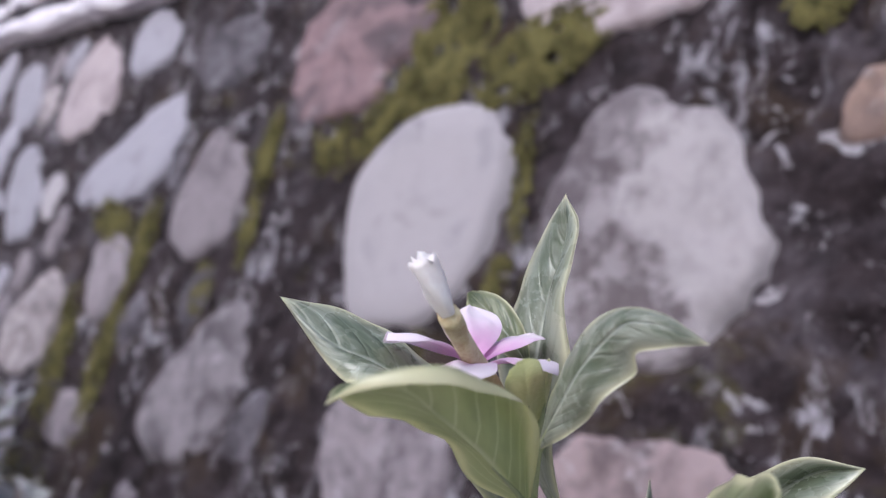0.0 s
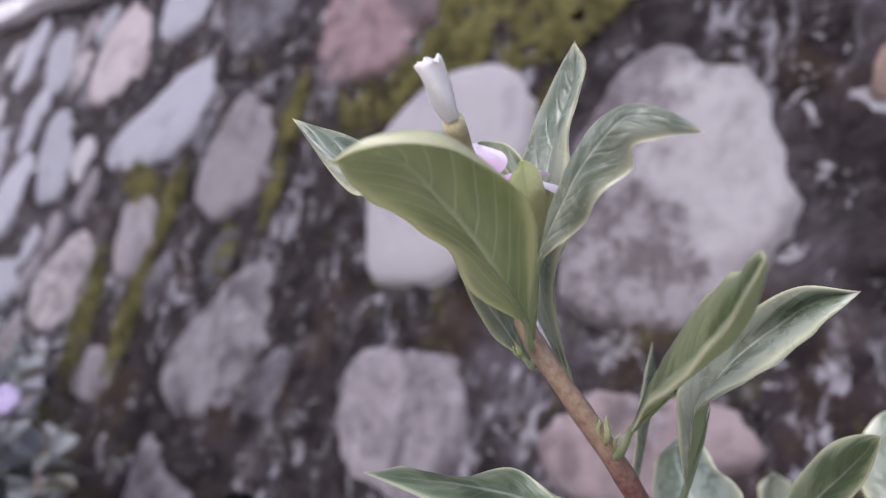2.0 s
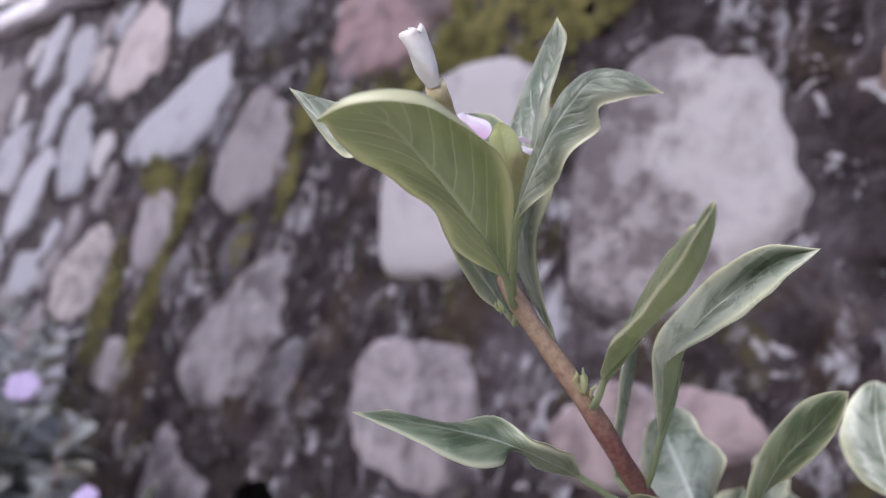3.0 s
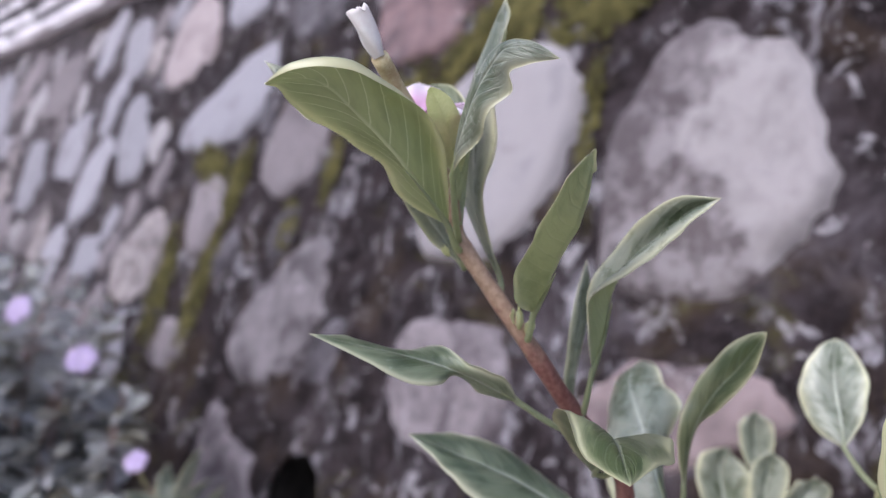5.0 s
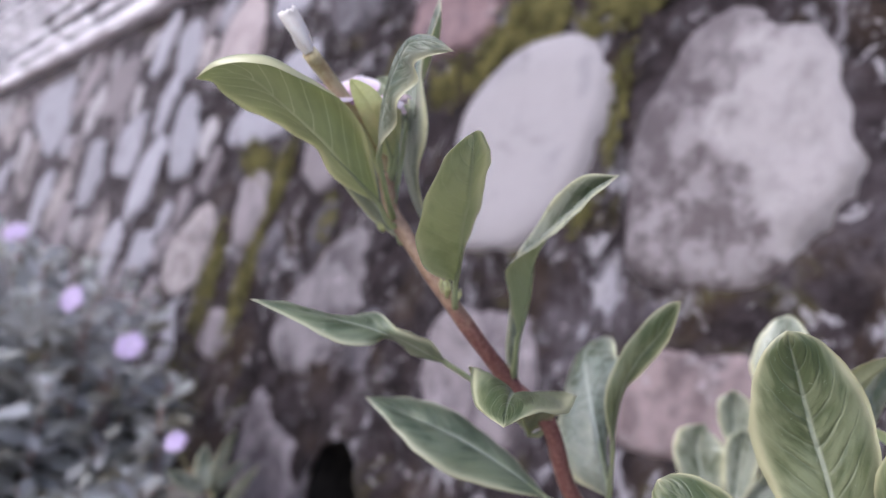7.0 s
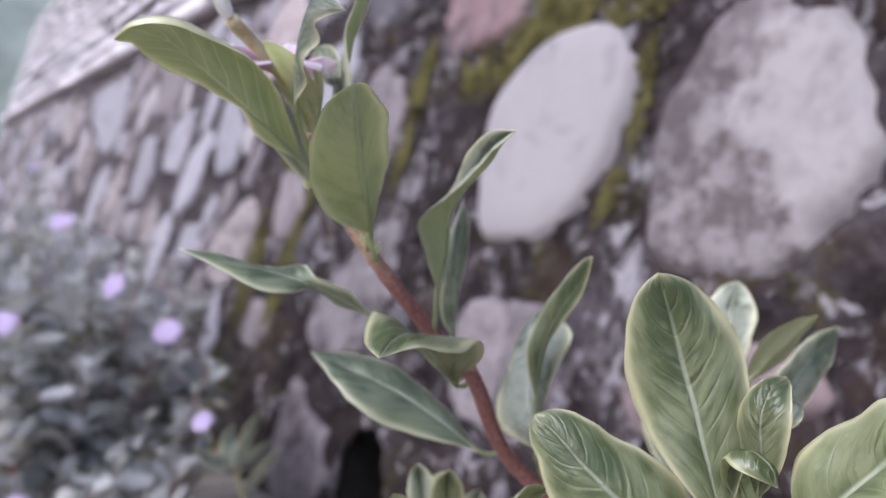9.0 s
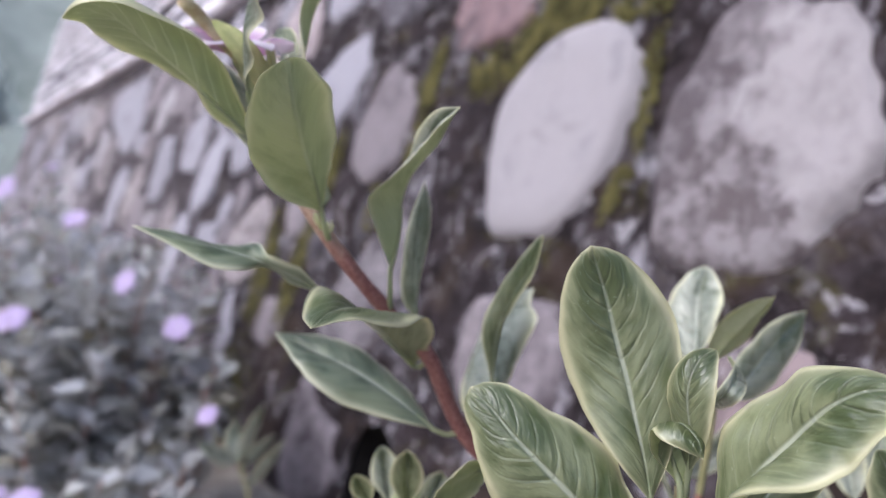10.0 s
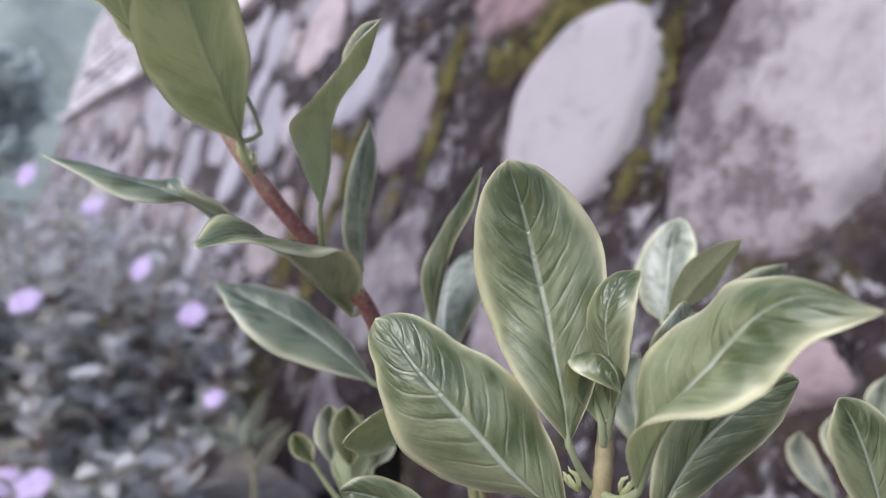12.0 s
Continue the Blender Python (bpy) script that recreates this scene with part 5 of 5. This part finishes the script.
# ---- the flowering bed along the foot of the wall ----
def bush(x, y, tall, spread, shoots, flowers, seed, blooms=(), bloom=0.021):
    r = random.Random(seed)
    ob = thing("periwinkle_bush", "bushy periwinkle plant with grey-green leaves and lilac flowers", "plant", "periwinkle bushes along the wall", at=(x, y, 0))
    lv, lf, heads = [], [], []
    for s in range(shoots):
        a = r.uniform(0, 2 * math.pi)
        far = spread * math.sqrt(r.random())
        top = Vector((far * math.cos(a), far * math.sin(a), tall * r.uniform(0.62, 1.0) * (1 - 0.25 * far / spread)))
        foot = Vector((top.x * 0.3, top.y * 0.3, -0.02))
        bend = foot.lerp(top, 0.5) + Vector((r.uniform(-0.03, 0.03), r.uniform(-0.03, 0.03), 0))
        line = spline((foot, bend, top), 9)
        v, f = tube(line, [0.0032 - 0.0002 * i for i in range(10)], 5)
        part("stem", mesh_of("stem", v, f, [TWIG if r.random() < 0.5 else STEM_RED]), ob)
        pairs = int(tall * 28)
        for k in range(pairs):
            t = 0.36 + 0.64 * (k + r.random() * 0.6) / pairs
            g = min(t, 0.999) * 9
            p = line[int(g)].lerp(line[int(g) + 1], g - int(g))
            for half in (0, math.pi):
                q = a + k * 1.57 + half + r.uniform(-0.5, 0.5)
                up = r.uniform(-0.1, 1.3) if t < 0.9 else r.uniform(0.6, 1.5)
                out = Vector((math.cos(q), math.sin(q), up)).normalized()
                size = r.uniform(0.045, 0.076) * (1.0 if t < 0.92 else 0.7)
                side = Matrix.Rotation(r.uniform(-0.9, 0.9), 3, out) @ out.cross(Vector((0, 0, 1))).normalized() * size * r.uniform(0.19, 0.27)
                hang = Vector((0, 0, -size * r.uniform(0.05, 0.3)))
                n = len(lv)
                lv += [p, p + out * size * 0.45 + side + hang * 0.1, p + out * size * 0.48 - hang * 0.2 - Vector((0, 0, size * 0.07)), p + out * size * 0.45 - side + hang * 0.1,
                       p + out * size * 0.8 + side * 0.75 + hang * 0.6, p + out * size * 0.82 + hang * 0.5 - Vector((0, 0, size * 0.06)), p + out * size * 0.8 - side * 0.75 + hang * 0.6, p + out * size + hang]
                lf += [(n, n + 1, n + 2), (n, n + 2, n + 3), (n + 1, n + 4, n + 5, n + 2), (n + 2, n + 5, n + 6, n + 3), (n + 4, n + 7, n + 5), (n + 5, n + 7, n + 6)]
        heads.append(top)
    tagged(part("foliage", mesh_of("foliage", lv, lf, [BUSH_LEAF]), ob), kind="stuff")
    heads.sort(key=lambda p: -p.z)
    for p in blooms:
        lilac_flower(ob, Vector(p) + (Vector((0.1, 0.0, 0.55)) - Vector(p)) * 0.075 - ob.location, r.uniform(0.7, 1.2), r.uniform(-0.2, 0.6), bloom * r.uniform(0.95, 1.15))
    for p in heads[:flowers]:
        lilac_flower(ob, p + Vector((r.uniform(-0.01, 0.01), r.uniform(-0.01, 0.01), 0.012)), r.uniform(-0.6, 0.6), r.uniform(-0.9, 0.2), r.uniform(0.017, 0.022))
    return ob


def lilac_flower(parent, at, tx, ty, size):
    """Five broad flat lobes round a short tube."""
    turn = Euler((tx, ty, 0)).to_matrix() @ Matrix.Rotation(tx * 5, 3, "Z")
    verts, faces = [], []
    for k in range(5):
        a = 2 * math.pi * k / 5
        o, s = Vector((math.cos(a), math.sin(a), 0)), Vector((-math.sin(a), math.cos(a), 0))
        n = len(verts)
        for f, w, z in ((0.08, 0.05, 0.0), (0.5, 0.36, 0.1), (0.85, 0.48, 0.08), (1.0, 0.3, -0.02)):
            for q in (-1, 0, 1):
                verts.append(turn @ ((o * f + s * w * q + Vector((0, 0, z - 0.05 * abs(q)))) * size))
        for i in range(3):
            for j in range(2):
                m = n + 3 * i + j
                faces.append((m, m + 1, m + 4, m + 3))
    tv, tf = tube([turn @ Vector((0, 0, -0.9 * size)), turn @ Vector((0, 0, 0.0))], [0.0012, 0.0016], 6)
    n = len(verts)
    verts += tv
    faces += [tuple(n + i for i in f) for f in tf]
    part("flower", mesh_of("flower", verts, faces, [LILAC]), parent, "five-lobed lilac flower", at)


bush(-1.02, 1.06, 0.69, 0.27, 34, 0, 21, blooms=((-1.0186, 1.0455, 0.5925), (-0.9082, 1.0623, 0.4748)))
bush(-0.82, 0.98, 0.46, 0.20, 20, 0, 22, blooms=((-0.8005, 1.0845, 0.3955), (-0.8276, 0.7610, 0.4290)))
bush(-0.70, 0.84, 0.25, 0.15, 14, 0, 24)
bush(-0.82, 0.80, 0.30, 0.16, 14, 0, 44, blooms=((-0.8571, 0.7678, 0.1581), (-0.8009, 0.7695, 0.1630)))
bush(-1.45, 1.42, 0.76, 0.32, 32, 1, 25, blooms=((-1.2627, 1.2095, 0.4643),))
bush(-1.95, 1.85, 0.72, 0.32, 22, 2, 26)
bush(-2.7, 2.4, 0.76, 0.36, 20, 1, 27)
bush(-1.35, 0.85, 0.66, 0.30, 24, 1, 28, blooms=((-1.2056, 1.0460, 0.6515),))
bush(-1.15, 0.74, 0.44, 0.24, 16, 1, 41)
bush(-0.92, 0.64, 0.30, 0.18, 12, 0, 42)
bush(-1.8, 1.25, 0.60, 0.3, 18, 2, 43)


shoot = thing("periwinkle_shoot", "low periwinkle shoot with pale leaves and one lilac bud", "plant", at=(-0.415, 0.747, 0.0))
stalk(shoot, ((-0.415, 0.747, -0.02), (-0.4058, 0.7524, 0.2103), (-0.4154, 0.7470, 0.2710)), (0.0026, 0.0016), [STEM_RED, STEM_GREEN], n=16)
blade(shoot, (-0.4154, 0.7470, 0.2710), ((-0.4144, 0.7472, 0.2794), (-0.4084, 0.7438, 0.2969), (-0.4004, 0.7413, 0.3153), (-0.3904, 0.7395, 0.3347), (-0.3785, 0.7385, 0.3550)),
      ((-0.4109, 0.7362, 0.3000), (-0.4032, 0.7335, 0.3191), (-0.3914, 0.7325, 0.3382)),
      ((-0.4046, 0.7498, 0.2943), (-0.3963, 0.7474, 0.3120), (-0.3882, 0.7448, 0.3317)), top=LEAF_SHEEN, under=LEAF_SHEEN)
blade(shoot, (-0.4154, 0.7470, 0.2710), ((-0.4129, 0.7595, 0.2420), (-0.3973, 0.7547, 0.2607), (-0.3815, 0.7500, 0.2791), (-0.3656, 0.7453, 0.2972), (-0.3496, 0.7406, 0.3149)),
      ((-0.3984, 0.7476, 0.2658), (-0.3830, 0.7427, 0.2844), (-0.3658, 0.7386, 0.3015)),
      ((-0.3948, 0.7602, 0.2561), (-0.3787, 0.7556, 0.2743), (-0.3642, 0.7503, 0.2933)), top=LEAF_SHEEN, under=LEAF_SHEEN)
blade(shoot, (-0.4154, 0.7470, 0.2710), ((-0.4151, 0.7579, 0.2714), (-0.4131, 0.7639, 0.2794), (-0.4087, 0.7710, 0.2878), (-0.4019, 0.7790, 0.2965), (-0.3927, 0.7880, 0.3057)),
      ((-0.4137, 0.7571, 0.2842), (-0.4092, 0.7641, 0.2934), (-0.4011, 0.7727, 0.3014)),
      ((-0.4112, 0.7691, 0.2751), (-0.4069, 0.7762, 0.2826), (-0.4015, 0.7836, 0.2921)), top=LEAF_SHEEN, under=LEAF_SHEEN)
blade(shoot, (-0.4154, 0.7470, 0.2710), ((-0.4195, 0.7451, 0.2778), (-0.4253, 0.7345, 0.2830), (-0.4319, 0.7234, 0.2903), (-0.4394, 0.7120, 0.2994), (-0.4476, 0.7002, 0.3103)),
      ((-0.4246, 0.7284, 0.2756), (-0.4323, 0.7169, 0.2825), (-0.4390, 0.7057, 0.2944)),
      ((-0.4247, 0.7388, 0.2911), (-0.4302, 0.7282, 0.2986), (-0.4384, 0.7166, 0.3050)), top=LEAF_SHEEN, under=LEAF_SHEEN)
blade(shoot, (-0.4154, 0.7470, 0.2710), ((-0.4182, 0.7456, 0.2792), (-0.4238, 0.7458, 0.2885), (-0.4272, 0.7468, 0.3000), (-0.4284, 0.7487, 0.3138), (-0.4274, 0.7514, 0.3298)),
      ((-0.4293, 0.7370, 0.2870), (-0.4338, 0.7375, 0.3006), (-0.4323, 0.7405, 0.3159)),
      ((-0.4169, 0.7529, 0.2904), (-0.4192, 0.7544, 0.2998), (-0.4231, 0.7552, 0.3121)), top=LEAF_SHEEN, under=LEAF_SHEEN)
stalk(shoot, ((-0.4154, 0.7470, 0.2710), (-0.4408, 0.7357, 0.3025), (-0.4531, 0.7300, 0.3276)), (0.0012, 0.0009), [STEM_RED, STEM_GREEN], n=8)
lilac_flower(shoot, Vector((-0.4546, 0.7292, 0.3345)) - shoot.location, 0.9, 0.2, 0.013)
shoot = thing("periwinkle_shoot", "young periwinkle shoot with pale bluish-green leaves", "plant", at=(0.118, 0.345, 0.0))
stalk(shoot, ((0.118, 0.345, -0.02), (0.121, 0.35, 0.2), (0.118, 0.342, 0.415)), (0.0024, 0.0013), [STEM_RED, STEM_GREEN], n=20)
blade(shoot, (0.1180, 0.3420, 0.4100), ((0.1184, 0.3450, 0.4593), (0.1182, 0.3472, 0.4645), (0.1179, 0.3500, 0.4731), (0.1176, 0.3512, 0.4815), (0.1173, 0.3506, 0.4871), (0.1172, 0.3496, 0.4898), (0.1171, 0.3490, 0.4907)),
      ((0.1139, 0.3452, 0.4652), (0.1106, 0.3464, 0.4737), (0.1094, 0.3471, 0.4813), (0.1106, 0.3474, 0.4859), (0.1146, 0.3484, 0.4890)),
      ((0.1225, 0.3452, 0.4655), (0.1252, 0.3464, 0.4743), (0.1258, 0.3471, 0.4820), (0.1241, 0.3474, 0.4866), (0.1198, 0.3484, 0.4893)), ruffle=0.10, top=LEAF_SHEEN)
blade(shoot, (0.1180, 0.3420, 0.4100), ((0.1088, 0.3350, 0.4330), (0.1059, 0.3372, 0.4401), (0.1023, 0.3400, 0.4517), (0.1006, 0.3412, 0.4629), (0.1014, 0.3406, 0.4702), (0.1029, 0.3396, 0.4737), (0.1036, 0.3390, 0.4748)),
      ((0.0999, 0.3339, 0.4388), (0.0918, 0.3346, 0.4501), (0.0886, 0.3354, 0.4627), (0.0918, 0.3357, 0.4719), (0.0994, 0.3375, 0.4748)),
      ((0.1116, 0.3344, 0.4430), (0.1124, 0.3348, 0.4552), (0.1125, 0.3351, 0.4633), (0.1106, 0.3360, 0.4666), (0.1060, 0.3381, 0.4712)), ruffle=0.10, top=LEAF_SHEEN)
blade(shoot, (0.1180, 0.3420, 0.4100), ((0.1151, 0.3250, 0.4395), (0.1162, 0.3272, 0.4459), (0.1178, 0.3300, 0.4562), (0.1193, 0.3312, 0.4660), (0.1202, 0.3306, 0.4723), (0.1205, 0.3296, 0.4752), (0.1206, 0.3290, 0.4762)),
      ((0.1119, 0.3253, 0.4472), (0.1106, 0.3266, 0.4580), (0.1110, 0.3274, 0.4673), (0.1133, 0.3276, 0.4724), (0.1178, 0.3285, 0.4750)),
      ((0.1204, 0.3250, 0.4459), (0.1251, 0.3261, 0.4558), (0.1274, 0.3268, 0.4649), (0.1266, 0.3271, 0.4707), (0.1230, 0.3283, 0.4743)), ruffle=0.10, top=LEAF_SHEEN)
blade(shoot, (0.1180, 0.3420, 0.4100), ((0.1168, 0.3500, 0.4286), (0.1243, 0.3522, 0.4348), (0.1351, 0.3550, 0.4445), (0.1430, 0.3562, 0.4532), (0.1457, 0.3556, 0.4580), (0.1454, 0.3546, 0.4599), (0.1450, 0.3540, 0.4604)),
      ((0.1218, 0.3501, 0.4384), (0.1304, 0.3512, 0.4502), (0.1365, 0.3519, 0.4582), (0.1386, 0.3528, 0.4584), (0.1430, 0.3545, 0.4583)),
      ((0.1274, 0.3500, 0.4318), (0.1407, 0.3514, 0.4396), (0.1498, 0.3523, 0.4482), (0.1519, 0.3521, 0.4555), (0.1477, 0.3528, 0.4596)), ruffle=0.10, top=LEAF_SHEEN)
shoot = thing("periwinkle_shoot", "young periwinkle shoot with pale bluish-green leaves", "plant", at=(0.191, 0.345, 0.0))
stalk(shoot, ((0.191, 0.345, -0.02), (0.195, 0.345, 0.2), (0.1915, 0.3450, 0.3972)), (0.0024, 0.0013), [STEM_RED, STEM_GREEN], n=20)
blade(shoot, (0.1915, 0.3450, 0.3972), ((0.1887, 0.3300, 0.4341), (0.1881, 0.3322, 0.4375), (0.1868, 0.3350, 0.4435), (0.1853, 0.3362, 0.4500), (0.1840, 0.3356, 0.4551), (0.1831, 0.3346, 0.4579), (0.1828, 0.3340, 0.4589)),
      ((0.1839, 0.3305, 0.4377), (0.1798, 0.3317, 0.4431), (0.1777, 0.3324, 0.4483), (0.1781, 0.3326, 0.4525), (0.1809, 0.3335, 0.4566)),
      ((0.1918, 0.3304, 0.4393), (0.1933, 0.3317, 0.4461), (0.1928, 0.3324, 0.4521), (0.1903, 0.3326, 0.4560), (0.1856, 0.3334, 0.4581)), ruffle=0.10, top=LEAF_SHEEN)
blade(shoot, (0.1915, 0.3450, 0.3972), ((0.2003, 0.3600, 0.4278), (0.2015, 0.3622, 0.4352), (0.2033, 0.3650, 0.4472), (0.2046, 0.3662, 0.4590), (0.2050, 0.3656, 0.4668), (0.2049, 0.3646, 0.4706), (0.2048, 0.3640, 0.4718)),
      ((0.1975, 0.3604, 0.4363), (0.1963, 0.3618, 0.4487), (0.1966, 0.3626, 0.4597), (0.1984, 0.3628, 0.4663), (0.2024, 0.3636, 0.4700)),
      ((0.2056, 0.3600, 0.4351), (0.2102, 0.3612, 0.4470), (0.2123, 0.3620, 0.4585), (0.2112, 0.3622, 0.4661), (0.2073, 0.3633, 0.4702)), ruffle=0.10, top=LEAF_SHEEN)
blade(shoot, (0.1915, 0.3450, 0.3972), ((0.1854, 0.3450, 0.4198), (0.1815, 0.3472, 0.4234), (0.1760, 0.3500, 0.4298), (0.1720, 0.3512, 0.4368), (0.1710, 0.3506, 0.4424), (0.1713, 0.3496, 0.4455), (0.1716, 0.3490, 0.4466)),
      ((0.1790, 0.3454, 0.4219), (0.1714, 0.3471, 0.4274), (0.1665, 0.3481, 0.4349), (0.1663, 0.3480, 0.4416), (0.1695, 0.3485, 0.4454)),
      ((0.1835, 0.3461, 0.4260), (0.1800, 0.3477, 0.4335), (0.1776, 0.3484, 0.4390), (0.1759, 0.3486, 0.4419), (0.1731, 0.3490, 0.4448)), ruffle=0.10, top=LEAF_SHEEN)


# ---- greenery beyond the end of the wall ----
def hillside():
    """A wooded slope far off, behind all else."""
    verts, faces, n, m = [], [], 60, 12
    for i in range(n + 1):
        a = radians(20 + 120 * i / n)
        for j in range(m + 1):
            f = j / m
            r = 55 + 45 * f + 3.0 * noise.noise((i * 0.7, j * 0.9, 5))
            verts.append((-r * math.sin(a), r * math.cos(a), -0.5 + 34 * f ** 0.8 * (1 + 0.25 * noise.noise((i * 0.22, 3, 1))) + 2.0 * noise.noise((i * 0.9, j * 1.1, 2))))
    for i in range(n):
        for j in range(m):
            k = i * (m + 1) + j
            faces.append((k, k + m + 1, k + m + 2, k + 1))
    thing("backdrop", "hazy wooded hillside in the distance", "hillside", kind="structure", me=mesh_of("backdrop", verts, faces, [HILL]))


def tree(x, y, tall, spread, seed, low=0.15):
    r = random.Random(seed)
    ob = thing("tree", "broad leafy green tree standing beyond the wall", "tree", "trees beyond the wall", at=(x, y, 0))
    trunk = spline(((0, 0, -0.1), (0.1, 0.05, tall * 0.3), (0.0, 0.1, tall * 0.75)), 8)
    v, f = tube(trunk, [0.13 - 0.012 * i for i in range(9)], 9)
    part("trunk", mesh_of("trunk", v, f, [BARK]), ob)
    lv, lf = [], []
    for b in range(26):
        a = r.uniform(0, 2 * math.pi)
        h = tall * r.uniform(low, 1.0)
        wide = spread * (1 - 0.5 * abs(h / tall - 0.45)) * r.uniform(0.3, 1.0)
        end = Vector((wide * math.cos(a), wide * math.sin(a), h))
        start = trunk[min(7, int(6 * h / tall))]
        v, f = tube([start, start.lerp(end, 0.5) + Vector((0, 0, 0.1)), end], [0.04, 0.025, 0.008], 5)
        part("limb", mesh_of("limb", v, f, [BARK]), ob)
        for _ in range(260):
            p = end + Vector((r.gauss(0, 0.3), r.gauss(0, 0.3), r.gauss(0, 0.24))) * spread * 0.55
            s = r.uniform(0.09, 0.2)
            o = Vector((r.uniform(-1, 1), r.uniform(-1, 1), r.uniform(-0.8, 0.5))).normalized() * s
            w = o.orthogonal().normalized() * s * 0.45
            n = len(lv)
            lv += [p, p + o * 0.5 + w, p + o, p + o * 0.5 - w]
            lf.append((n, n + 1, n + 2, n + 3))
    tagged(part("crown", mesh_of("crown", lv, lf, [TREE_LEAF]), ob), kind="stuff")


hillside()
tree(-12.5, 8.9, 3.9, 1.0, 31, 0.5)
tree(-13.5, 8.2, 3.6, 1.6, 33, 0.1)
